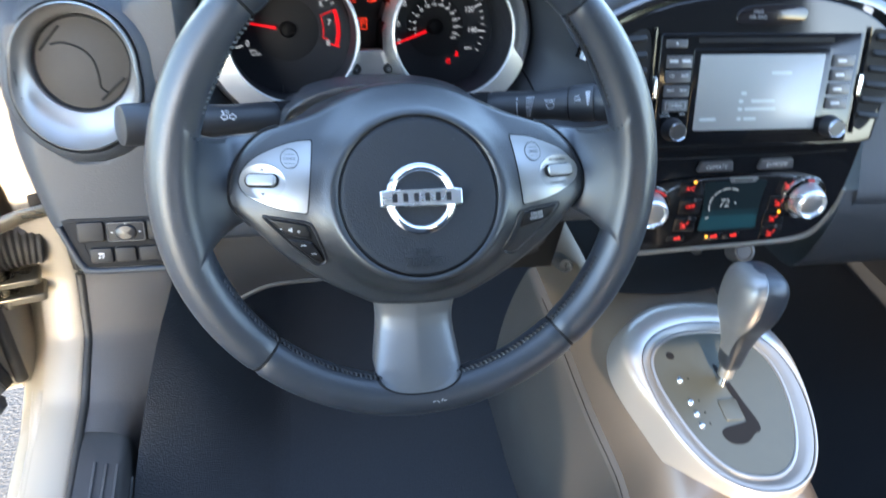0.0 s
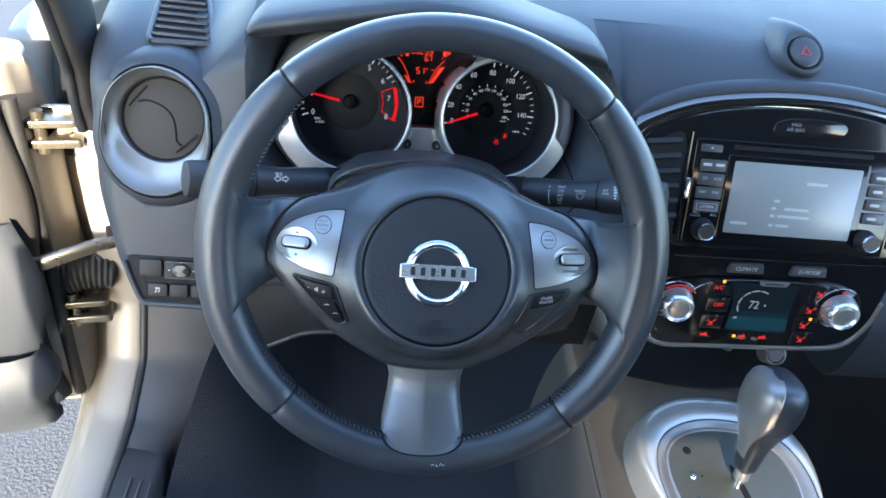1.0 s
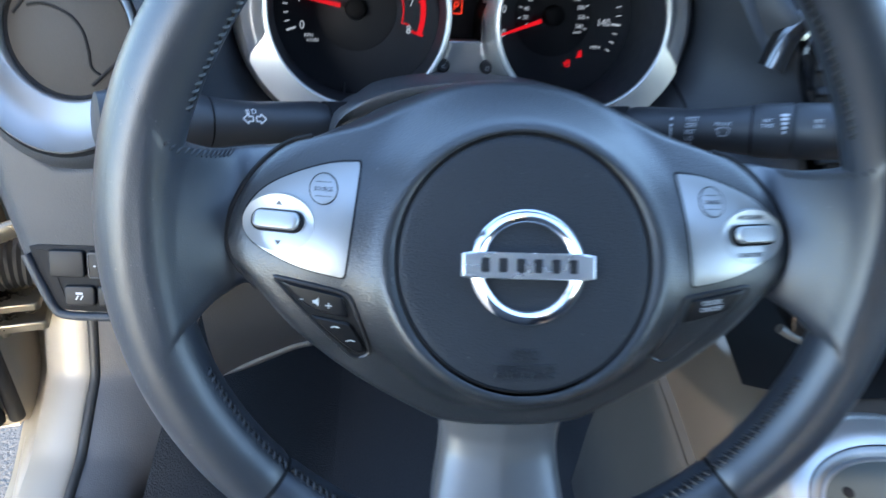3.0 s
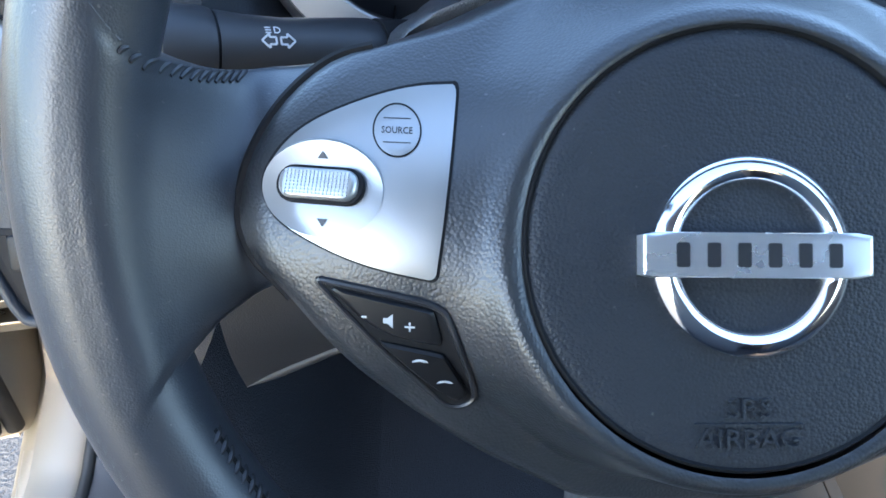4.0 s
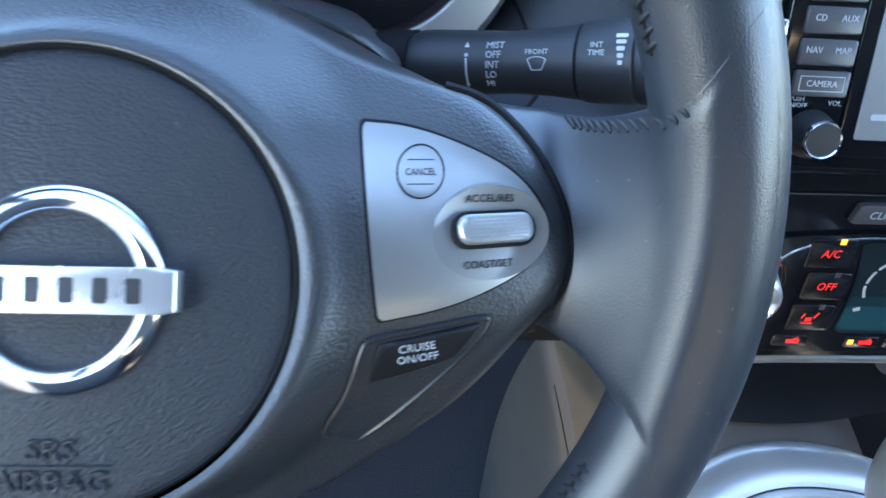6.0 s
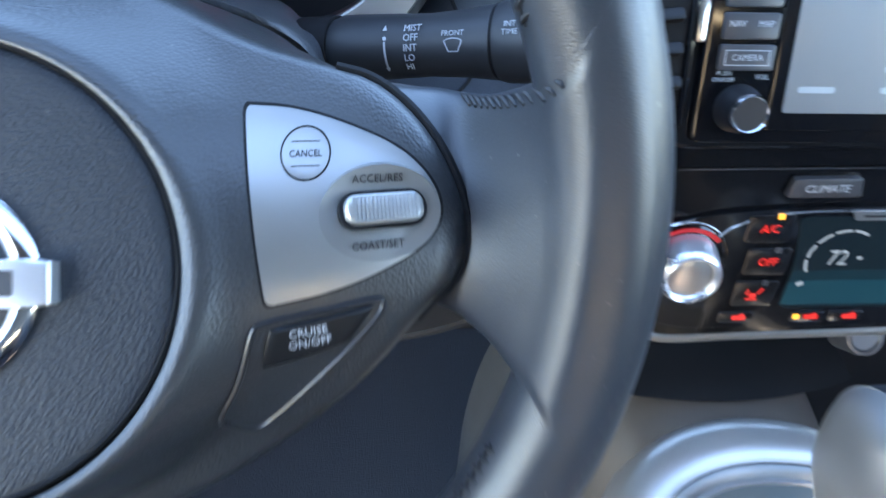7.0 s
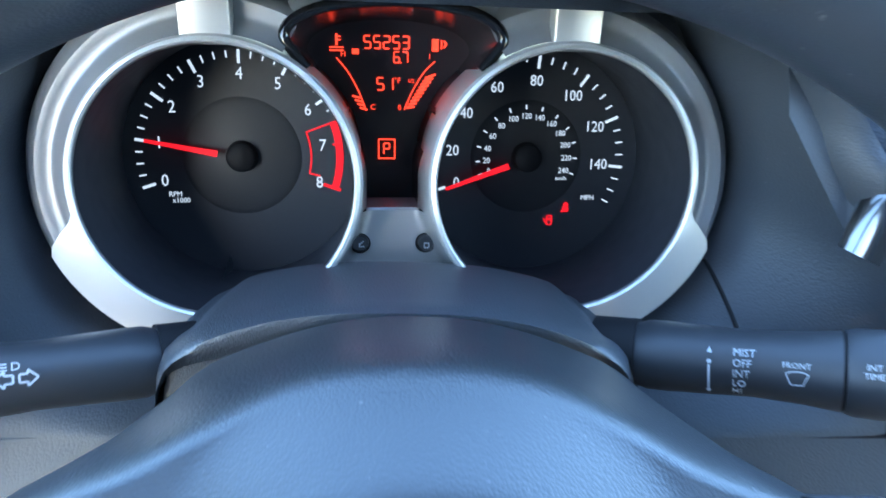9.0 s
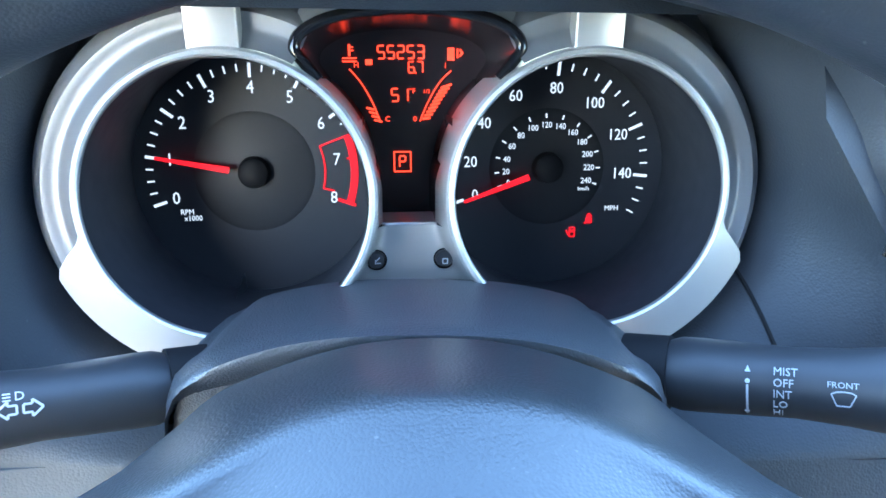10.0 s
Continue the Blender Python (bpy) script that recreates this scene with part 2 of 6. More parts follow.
def patch(outline, surf, off, skirt=0.003, rings=8, rim=0.0):
    """A sheet of that outline laid over the surface surf(x, y), off above it, with an edge that goes down by skirt."""
    pts = [Vector(p) for p in outline]
    c = sum(pts, Vector((0, 0))) / len(pts)
    bm = bmesh.new()
    rows = []
    for k in range(1, rings + 1):
        f = k / rings
        rows.append([bm.verts.new((c.x + (p.x - c.x) * f, c.y + (p.y - c.y) * f, surf(c.x + (p.x - c.x) * f, c.y + (p.y - c.y) * f) + off - (rim if k == rings else 0))) for p in pts])
    rows.append([bm.verts.new((p.x, p.y, surf(p.x, p.y) + off - rim - skirt)) for p in pts])
    top = bm.verts.new((c.x, c.y, surf(c.x, c.y) + off))
    n = len(pts)
    for i in range(n):
        bm.faces.new((top, rows[0][i], rows[0][(i + 1) % n]))
        for a, b in zip(rows, rows[1:]):
            bm.faces.new((a[i], b[i], b[(i + 1) % n], a[(i + 1) % n]))
    return bm


def tube(path, radius, n=10, caps=True, squash=1.0):
    """A round bar along a path; radius: one or one for each point."""
    path = [Vector(p) for p in path]
    rings = []
    up = Vector((0.013, 0.021, 1.0))
    for i, p in enumerate(path):
        d = (path[min(i + 1, len(path) - 1)] - path[max(i - 1, 0)]).normalized()
        s = d.cross(up)
        if s.length < 1e-3:
            s = d.cross(Vector((1, 0, 0)))
        s.normalize()
        q = s.cross(d)
        r = radius[i] if isinstance(radius, (list, tuple)) else radius
        rings.append([p + s * (r * math.cos(2 * math.pi * k / n)) + q * (r * squash * math.sin(2 * math.pi * k / n)) for k in range(n)])
    return loft(rings, caps)


def merge(bm, other, m=Matrix()):
    tmp = bpy.data.meshes.new("tmp")
    other.to_mesh(tmp)
    other.free()
    tmp.transform(m)
    bm.from_mesh(tmp)
    bpy.data.meshes.remove(tmp)
    return bm


def words(text, size, m, parent, name="lettering", x=0.0, y=0.0, z=0.0, rot=0.0, wide=1.0, depth=0.00015, surf=None, mirror=False, align="CENTER", slant=0.0, label=""):
    """Letters as a mesh of their own, laid flat at (x, y, z), or over a surface."""
    cu = bpy.data.curves.new("text", "FONT")
    cu.body, cu.size, cu.align_x, cu.align_y, cu.extrude, cu.shear = text, size, align, "CENTER", depth, slant
    cu.resolution_u = 2
    tmp = bpy.data.objects.new("text", cu)
    mesh = bpy.data.meshes.new_from_object(tmp)
    bpy.data.objects.remove(tmp)
    mesh.transform(pose(x, y, z, 0, 0, rot) @ Matrix.Diagonal((wide, 1, 1, 1)))
    if surf is not None:
        for v in mesh.vertices:
            v.co.z += surf(v.co.x, v.co.y)
    mesh.name = name
    mesh.materials.clear()
    mesh.materials.append(m)
    ob = new(name, mesh)
    ob.parent = parent
    return tagged(ob, label) if label else ob


def smooth(a, b, x):
    t = min(1.0, max(0.0, (x - a) / (b - a)))
    return t * t * (3 - 2 * t)


def along(pts, t):
    """A smooth curve through rows of numbers, at t from 0 to 1."""
    f = t * (len(pts) - 1)
    k = min(int(f), len(pts) - 2)
    f -= k
    a = [pts[max(0, min(len(pts) - 1, k + d))] for d in (-1, 0, 1, 2)]
    return [0.5 * (2 * q + (r - p) * f + (2 * p - 5 * q + 4 * r - s) * f * f + (3 * q - p - 3 * r + s) * f ** 3) for p, q, r, s in zip(*a)]


# ---- ground and the closed shell of the car ----
def ground():
    bm = grid(lambda a, b: (-150 + 300 * a, -150 + 300 * b, 0), 2, 2)
    tagged(part("ground", bm, ASPHALT, None), "grey coarse asphalt of the parking area", "ground", kind="structure")


def slab(name, lo, hi, m, label, category):
    bm = bmesh.new()
    bmesh.ops.create_cube(bm, size=1.0)
    c, s = (Vector(lo) + Vector(hi)) / 2, Vector(hi) - Vector(lo)
    bmesh.ops.transform(bm, matrix=Matrix.Translation(c) @ Matrix.Diagonal((*s, 1)), verts=bm.verts)
    return tagged(part(name, bm, m, None, smooth=False), label, category, kind="structure")


def shell():
    # Roof and left wall are unseen; their edges bound the pillar's sun patch.
    slab("ceiling", (-0.50, -1.95, 1.50), (1.01, -0.16, 1.55), LINING, "pale woven headlining of the unseen roof, edges set to bound the sunlight", "ceiling")
    slab("wall_back", (-0.38, -2.0, 0.30), (1.14, -1.95, 1.02), SEAT, "plain dark rear wall of the cabin", "wall")
    slab("wall_right", (1.14, -1.95, 0.30), (1.19, 0.90, 1.00), KICK, "plain dark right side wall of the cabin", "wall")
    slab("wall_left", (-0.53, -1.95, 0.30), (-0.38, -0.80, 1.13), KICK, "plain dark unseen left wall behind the door opening, top set to bound the sunlight", "wall")
    slab("window_1", (-0.34, -1.985, 1.02), (1.14, -1.975, 1.50), PRIVACY, "dark tinted rear window pane", "window")
    slab("window_2", (-0.455, -1.95, 1.13), (-0.450, -0.80, 1.50), PRIVACY, "dark tinted rear side window pane", "window")
    # Unseen slabs added to block rear light; their gap lets sun on the console.
    slab("wall_light_block_left", (-0.365, -0.80, 0.36), (0.178, -0.64, 1.50), SEAT, "unseen dark slab behind the driver's place, added to block rear light", "wall")
    slab("wall_light_block_right", (0.52, -0.95, 0.36), (1.02, -0.80, 1.50), SEAT, "unseen dark slab behind the passenger's place, added to bound the sunbeam", "wall")
    slab("wall_light_block_middle", (0.178, -0.95, 1.02), (0.52, -0.80, 1.50), SEAT, "unseen dark slab over the gap that lets the sunbeam in", "wall")
    slab("floor", (-0.36, -1.95, 0.24), (1.14, 0.95, 0.30), CARPET, "black carpet on the cabin floor", "floor")
    slab("wall_front", (-0.30, 0.93, 0.30), (1.14, 0.97, 1.04), CARPET, "dark carpeted bulkhead behind the pedals", "wall")


# ---- steering wheel ----
PADC = Vector((0.001, -0.0078))
PAD_TILT = -19.5


def pad_surface(u, v):
    """The airbag pad leans out towards its lower edge."""
    return 0.0105 + math.tan(radians(PAD_TILT)) * (v - PADC.y) - 0.3 * ((u - PADC.x) ** 2 + (v - PADC.y) ** 2)


def hub_surface(u, v):
    """Height of the hub cover over the wheel's plane."""
    up = max(0.0, v + 0.02)
    drop = 9 * up * up if up < 0.055 else 9 * 0.055 ** 2 + 0.99 * (up - 0.055)
    low = max(0.0, -0.02 - v)
    low = 5.5 * low * low if low < 0.037 else 5.5 * 0.037 ** 2 + 0.12 * (low - 0.037)
    flank = 0.0085 - drop - low - 2.6 * max(0.0, abs(u) - 0.06) ** 2
    r = math.hypot(u - PADC.x, (v - PADC.y) * 1.05)
    middle = pad_surface(u, v)
    k = smooth(0.060, 0.088, r)
    return middle * (1 - k) + flank * k + 0.0022 * math.exp(-((r - 0.0655) / 0.0045) ** 2)


HUB_HALF = [(0.0, 0.070), (0.030, 0.067), (0.052, 0.058), (0.075, 0.047), (0.098, 0.042), (0.115, 0.038), (0.132, 0.021), (0.1405, -0.002),
            (0.136, -0.017), (0.127, -0.024), (0.1115, -0.0434), (0.0955, -0.059), (0.068, -0.0780), (0.056, -0.0850), (0.0445, -0.0915), (0.036, -0.0965), (0.018, -0.0990), (0.0, -0.0995)]


def radius_at(outline, angle):
    """Distance from the pad's centre to the outline, at that angle."""
    d = Vector((math.cos(angle), math.sin(angle)))
    best = 0.0
    for a, b in zip(outline, outline[1:] + outline[:1]):
        e, f = b - a, a - PADC
        det = d.x * -e.y + e.x * d.y
        if abs(det) < 1e-12:
            continue
        s = (f.x * -e.y + e.x * f.y) / det
        t = (d.x * f.y - d.y * f.x) / det
        if -1e-6 <= t <= 1 + 1e-6 and s > best:
            best = s
    return best


def rim_point(a, b, R=0.177, r=0.0172, k=1.0):
    rr = r * k
    slim = smooth(0.45, 0.85, math.sin(a))
    x = rr * (1 - 0.15 * slim) * math.cos(b)
    R = R + 0.0024 * slim
    return ((R + x) * math.cos(a), (R + x) * math.sin(a), rr * 1.02 * math.sin(b))


def rim_arc(a0, a1, steps):
    """A length of the rim; its ends are drawn in at the seam."""
    def fn(i, j):
        a = radians(a0 + (a1 - a0) * i)
        end = min(i, 1 - i) * abs(a1 - a0)
        k = 1 - 0.07 * math.exp(-(end / 0.5) ** 2)
        side = abs(math.cos(a))
        return rim_point(a, 2 * math.pi * j, k=k * (0.98 + 0.05 * smooth(0.6, 0.95, side)))
    return grid(fn, steps, 44, closed_v=True)


def arm_front(u, v):
    """Front of the leather arm: just under the hub cover at its root, flowing into the rim's skin at its end."""
    far = math.hypot(u, v)
    k = smooth(0.134, 0.174, far)
    crest = 0.0172 * 1.02 * (0.98 + 0.05 * smooth(0.6, 0.95, abs(u) / max(far, 0.01)))
    return (hub_surface(min(abs(u), 0.138), v) - 0.0060) * (1 - k) + (crest - 0.0001) * k


def arm_point(u, top, bottom, a):
    c, s = math.cos(a), math.sin(a)
    v = (top + bottom) / 2 + (top - bottom) / 2 * math.copysign(abs(c) ** 0.75, c)
    x = math.copysign(min(abs(u), math.sqrt(0.1882 ** 2 - v * v)), u)
    f = arm_front(x, v)
    back = min(-0.016, f - 0.018) * (1 - 0.75 * smooth(0.155, 0.170, math.hypot(x, v)))
    far = math.hypot(x, v)
    e = 0.5 - 0.25 * smooth(0.150, 0.170, far)
    w = (f + back) / 2 + (f - back) / 2 * math.copysign(abs(s) ** e, s)
    if s > 0.02:
        # the skin is drawn in one soft fold over the rim
        r = 0.0172 * (0.98 + 0.05 * smooth(0.6, 0.95, abs(x) / far))
        d = far - 0.177
        rim = 1.02 * math.sqrt(r * r - d * d) + 0.00004 if abs(d) < r else -3 * (-d - r)
        soft = 0.006 * (1 - smooth(0.160, 0.176, far)) * (1 - smooth(0.80, 0.99, abs(c)))
        w = (w + rim + math.sqrt((w - rim) ** 2 + soft * soft)) / 2
        k = smooth(0.168, 0.176, far)
        w = w * (1 - k) + (rim + 0.00004) * k - 0.0012 * smooth(0.1855, 0.1882, far)
    return Vector((x, v, w))


def arm_ring(u, top, bottom):
    return [arm_point(u, top, bottom, 2 * math.pi * k / 72) for k in range(72)]


def arm_section(secs, u):
    """Top and bottom edge of the arm at u, rounded between the given ones."""
    k = max(i for i in range(len(secs) - 1) if secs[i][0] <= u + 1e-9)
    p = [secs[max(0, min(len(secs) - 1, k + d))] for d in (-1, 0, 1, 2)]
    f = (u - p[1][0]) / (p[2][0] - p[1][0])
    out = []
    for q in (1, 2):
        a, b, c, d = [s[q] for s in p]
        out.append(0.5 * (2 * b + (c - a) * f + (2 * a - 5 * b + 4 * c - d) * f * f + (3 * b - a - 3 * c + d) * f ** 3))
    return out


def stitches(a0, a1, step):
    """Cross stitches over the inner seam of the rim."""
    bm = bmesh.new()
    n = int(abs(a1 - a0) / step)
    for i in range(n):
        a = a0 + (a1 - a0) * (i + 0.5) / n
        path = [rim_point(radians(a + 0.40 * t), radians(164 - 9 * t), k=1.004 + 0.030 * (1 - t * t)) for t in (-1, -0.5, 0, 0.5, 1)]
        merge(bm, tube(path, [0.0006, 0.0009, 0.0010, 0.0009, 0.0006], 6))
    return bm


def switch_side(wheel, s):
    """The silver switch plate on one side of the hub: s is 1 or -1."""
    def at(pts):
        return pts if s > 0 else mirrored(pts)
    edge = [(0.077, 0.0325), (0.077, 0.0325), (0.090, 0.0318), (0.105, 0.0275), (0.1195, 0.0212), (0.128, 0.0135), (0.1318, 0.0050), (0.1292, -0.0025),
            (0.121, -0.0080), (0.103, -0.0148), (0.083, -0.0180), (0.083, -0.0180), (0.0802, 0.004)]
    out = chaikin(at(edge))
    c = sum(out, Vector((0, 0))) / len(out)
    part("switch_gap", patch([c + (p - c) * 1.035 for p in out], hub_surface, 0.0003, 0.002), GROOVE, wheel)
    plate = part("switch_plate", patch(out, hub_surface, 0.0013, 0.003, rim=0.0003), SATIN, wheel, "satin silver switch plate")
    cx, cy = s * 0.1140, 0.0050
    dish = [Vector((cx + 0.0168 * math.cos(a), cy + 0.0128 * math.sin(a))) for a in np.linspace(0, 2 * math.pi, 48, endpoint=False)]
    bowl = lambda x, y: hub_surface(cx, cy) * 0.35 + hub_surface(x, y) * 0.65 - 0.0022 * max(0.0, 1 - ((x - cx) / 0.0168) ** 2 - ((y - cy) / 0.0128) ** 2)
    floor_of = lambda x, y: max(bowl(x, y), hub_surface(x, y) - 0.0014)
    part("dish", patch(dish, floor_of, 0.0030, 0.003, rings=10), SATIN_DULL, plate, "dished dull silver ring")
    on_dish = lambda x, y: floor_of(x, y) + 0.0034
    base = hub_surface(cx, cy)
    tilt = math.degrees(math.atan((hub_surface(cx, cy + 0.004) - hub_surface(cx, cy - 0.004)) / 0.008))
    yaw = -math.degrees(math.atan((hub_surface(cx + 0.004, cy) - hub_surface(cx - 0.004, cy)) / 0.008))
    lie = pose(cx, cy, base, tilt, yaw, 0)
    part("roller_slot", prism(rrect(0.0252, 0.0104, 0.0048), 0.0, 0.0032, 0.0003), GROOVE, plate, at=lie)
    # the roller, crowned and knurled
    roller = part("roller", block(0.0226, 0.0084, 0.0056, 0.0034, 0.0018), KNOB, plate, "silver knurled thumb roller", at=lie)
    bm = bmesh.new()
    for i in range(17):
        for j in range(7):
            merge(bm, prism(rrect(0.0008, 0.0007, 0.0002, 1, -0.0088 + 0.0011 * i, -0.0030 + 0.0010 * j), 0.0054, 0.0059))
    knurl = part("knurl", bm, KNOB, roller, smooth=False)
    tagged(knurl, kind="stuff")
    bx, by = s * 0.0937, 0.0206
    ring = [Vector((bx + 0.0068 * math.cos(a), by + 0.0068 * math.sin(a))) for a in np.linspace(0, 2 * math.pi, 40, endpoint=False)]
    bc = Vector((bx, by))
    part("button_gap", patch(ring, hub_surface, 0.0016, 0.002, rings=3), GROOVE, plate)
    part("round_button", patch([bc + (p - bc) * 0.93 for p in ring], hub_surface, 0.0022, 0.002, rings=6, rim=0.0002), SATIN, plate, "round satin silver button")
    over = lambda off: (lambda x, y: hub_surface(x, y) + off)
    words("SOURCE" if s < 0 else "CANCEL", 0.0024, DARKGLYPH, plate, x=bx, y=by, surf=over(0.00235), wide=0.95)
    for k in (-1, 1):
        line = rrect(0.0076, 0.00025, 0.0001, 1, bx, by + k * 0.0030)
        part("button_line", patch(line, hub_surface, 0.00235, 0.0002, rings=2), DARKGLYPH, plate)
    if s > 0:
        words("ACCEL/RES", 0.0030, DARKGLYPH, plate, x=cx - 0.0008, y=cy + 0.0090, surf=on_dish, wide=0.95)
        words("COAST/SET", 0.0030, DARKGLYPH, plate, x=cx - 0.0008, y=cy - 0.0084, surf=on_dish, wide=0.95)
    else:
        for k in (1, -1):
            tri = [(cx - 0.0015, cy + k * 0.0078), (cx + 0.0015, cy + k * 0.0078), (cx, cy + k * 0.0099)]
            part("arrow", patch(tri, floor_of, 0.0034, 0.0002, rings=2), DARKGLYPH, plate)


def key_recess(w, rec, label, m=GROOVE):
    """A raised lip round a group of keys, and the gap inside it."""
    c = sum(rec, Vector((0, 0))) / len(rec)
    lip = part("key_lip", tube([(p.x, p.y, hub_surface(p.x, p.y) + 0.0005) for p in list(rec) + [rec[0]]], 0.0010, 8), BUTTON, w, label)
    part("key_bed", patch([c + (p - c) * 0.97 for p in rec], hub_surface, 0.0007, 0.001), m, lip)


def steering_wheel():
    w = thing("steering_wheel", pose(0, 0.0095, 0.952, 68.4), "three-spoke steering wheel in black leather with silver switch plates", "steering wheel")
    for lo, hi, n in ((-132.5, -47.5, 56), (-47.2, 47.2, 60), (47.5, 132.5, 56), (132.8, 227.2, 60)):
        part("rim_section", rim_arc(lo, hi, n), LEATHER, w, "smooth black leather rim section")
    for a in (-47.35, 47.35, 132.65, 227.35):
        part("seam", rim_arc(a - 0.5, a + 0.5, 4), GROOVE, w)
    for s in (1, -1):
        secs = [(0.090, 0.038, -0.026), (0.100, 0.038, -0.026), (0.112, 0.037, -0.026), (0.120, 0.036, -0.026), (0.127, 0.0350, -0.0270), (0.134, 0.0345, -0.030), (0.140, 0.0340, -0.0335), (0.146, 0.0345, -0.037),
                (0.151, 0.0365, -0.042), (0.156, 0.0405, -0.048), (0.160, 0.0470, -0.056), (0.164, 0.055, -0.065), (0.168, 0.062, -0.073), (0.172, 0.067, -0.0775), (0.1762, 0.0705, -0.0805), (0.182, 0.0725, -0.0825), (0.190, 0.0735, -0.0835)]
        us = [0.090 + 0.098 * k / 60 for k in range(61)]
        part("leather_arm", loft([arm_ring(s * u, *arm_section(secs, u)) for u in us]), LEATHER, w, "creased black leather spoke arm", angle=75)
        bm = bmesh.new()
        for k in range(13):
            u = 0.1405 + 0.0175 * k / 12
            path = []
            for t in (-1, -0.5, 0, 0.5, 1):
                p = arm_point(s * (u + 0.0008 * t), *arm_section(secs, u + 0.0008 * t), radians(20 + 9 * t))
                path.append(p + Vector((0, 0.0004, 0.0004 + 0.0003 * (1 - t * t))))
            merge(bm, tube(path, [0.0005, 0.0007, 0.0008, 0.0007, 0.0005], 6))
        tagged(part("stitching", bm, THREAD, w, "black thread stitching"), kind="stuff")
    for lo, hi in ((-132, -101), (-79, -48), (20, 47), (-47, -24), (133, 160), (204, 227)):
        seam = [rim_point(radians(lo + (hi - lo) * k / 30), radians(164), k=0.972) for k in range(31)]
        part("seam", tube(seam, 0.0013, 8), GROOVE, w)
        tagged(part("stitching", stitches(lo, hi, 1.35), THREAD, w, "black thread stitching"), kind="stuff")
    # hub cover
    outline = chaikin(HUB_HALF + mirrored(HUB_HALF)[1:-1], 3)
    NA, NR, NB = 168, 26, 10
    rad = [radius_at(outline, 2 * math.pi * i / NA) for i in range(NA)]
    rear = chaikin([(0.104, -0.030), (0.102, 0.018), (0.0905, 0.0350), (0.0765, 0.0475), (0.060, 0.0550), (0.037, 0.0630), (0.014, 0.0672), (-0.014, 0.0672), (-0.037, 0.0630), (-0.060, 0.0550), (-0.0765, 0.0475), (-0.0905, 0.0350), (-0.102, 0.018), (-0.104, -0.030)], 2)
    far = [radius_at(rear, 2 * math.pi * i / NA) for i in range(NA)]

    def cover(i, j):
        k = int(round(i * NA)) % NA
        a = 2 * math.pi * k / NA
        t = j * (NR + NB - 1)
        high = smooth(21, 31, math.degrees(math.asin(math.sin(a))))
        if t <= NR - 1:
            r0 = 1 / math.hypot(math.cos(a) / 0.0609, math.sin(a) / 0.0580)
            r = r0 + (rad[k] - r0) * (t / (NR - 1))
            drop = 0.0016 * smooth(NR - 3, NR - 1, t) * (1 - high) + 0.0010 * (1 - smooth(0, 1, t))
            x, y = PADC.x + r * math.cos(a), PADC.y + r * math.sin(a)
            return (x, y, hub_surface(x, y) - drop)
        # behind the edge: a short skirt at the sides, above it the skin runs on to the column
        n = t - NR + 1
        f = n / NB
        r = rad[k] - 0.0012 * min(n, 4)
        x, y = PADC.x + rad[k] * math.cos(a), PADC.y + rad[k] * math.sin(a)
        w0 = hub_surface(x, y)
        h = (2 * f ** 3 - 3 * f * f + 1, f ** 3 - 2 * f * f + f, 3 * f * f - 2 * f ** 3, f ** 3 - f * f)
        run_r = h[0] * rad[k] + h[1] * 0.022 + h[2] * far[k]
        run_w = h[0] * w0 - h[1] * 0.028 + h[2] * -0.119 - h[3] * 0.05
        w = (w0 - 0.0016 - 0.006 * min(n, 4)) * (1 - high) + run_w * high
        r = r * (1 - high) + run_r * high
        return (PADC.x + r * math.cos(a), PADC.y + r * math.sin(a), w)
    part("hub_cover", grid(cover, NA, NR + NB, closed_u=True), HUB, w, "grained dark grey plastic hub cover", angle=70)
    for s in (1, -1):
        lip = sorted([(p.x * 1.004, p.y * 1.004, hub_surface(p.x, p.y) - 0.0042) for p in outline if p.y > -0.03 and p.x * s > 0.100], key=lambda q: q[1])
        part("cover_gap", tube(lip, 0.0019, 6), GROOVE, w)
    for x, v, turn in ((0.010, -0.1762, 20), (0.0135, -0.1768, -35), (0.0165, -0.1755, 60), (0.0190, -0.1760, 5)):
        m = pose(x, v, 0.01735, -4, 0, turn)
        part("scuff_mark", prism(rrect(0.0026, 0.0007, 0.0002, 1), -0.0006, 0.0001), WHITE_INK, w, "small white scuff", at=m)
    groove = [(0.0585, -0.004), (0.0597, 0.0032), (0.0604, 0.0040), (0.0612, 0.0030), (0.0618, -0.004)]
    part("pad_groove", lathe(groove, 96), GROOVE, w, at=pose(PADC.x, PADC.y, 0.0058, PAD_TILT))
    disc = [Vector((PADC.x + 0.0600 * math.cos(a), PADC.y + 0.0570 * math.sin(a))) for a in np.linspace(0, 2 * math.pi, 120, endpoint=False)]
    pad = part("airbag_pad", patch(disc, pad_surface, 0.0, 0.005, rings=22, rim=0.0010), PAD, w, "round dark grey airbag pad", angle=70)
    face = lambda x, y: pad_surface(x, y) + 0.0001
    words("SRS", 0.0072, PAD, pad, "embossed_lettering", x=0.001, y=-0.0478, surf=face, depth=0.0007, wide=1.15)
    words("AIRBAG", 0.0072, PAD, pad, "embossed_lettering", x=0.001, y=-0.0554, surf=face, depth=0.0007, wide=1.15)
    part("embossed_line", patch(rrect(0.030, 0.0005, 0.0002, 1, 0.001, -0.0516), face, 0.0007, 0.0008, rings=2), PAD, pad)
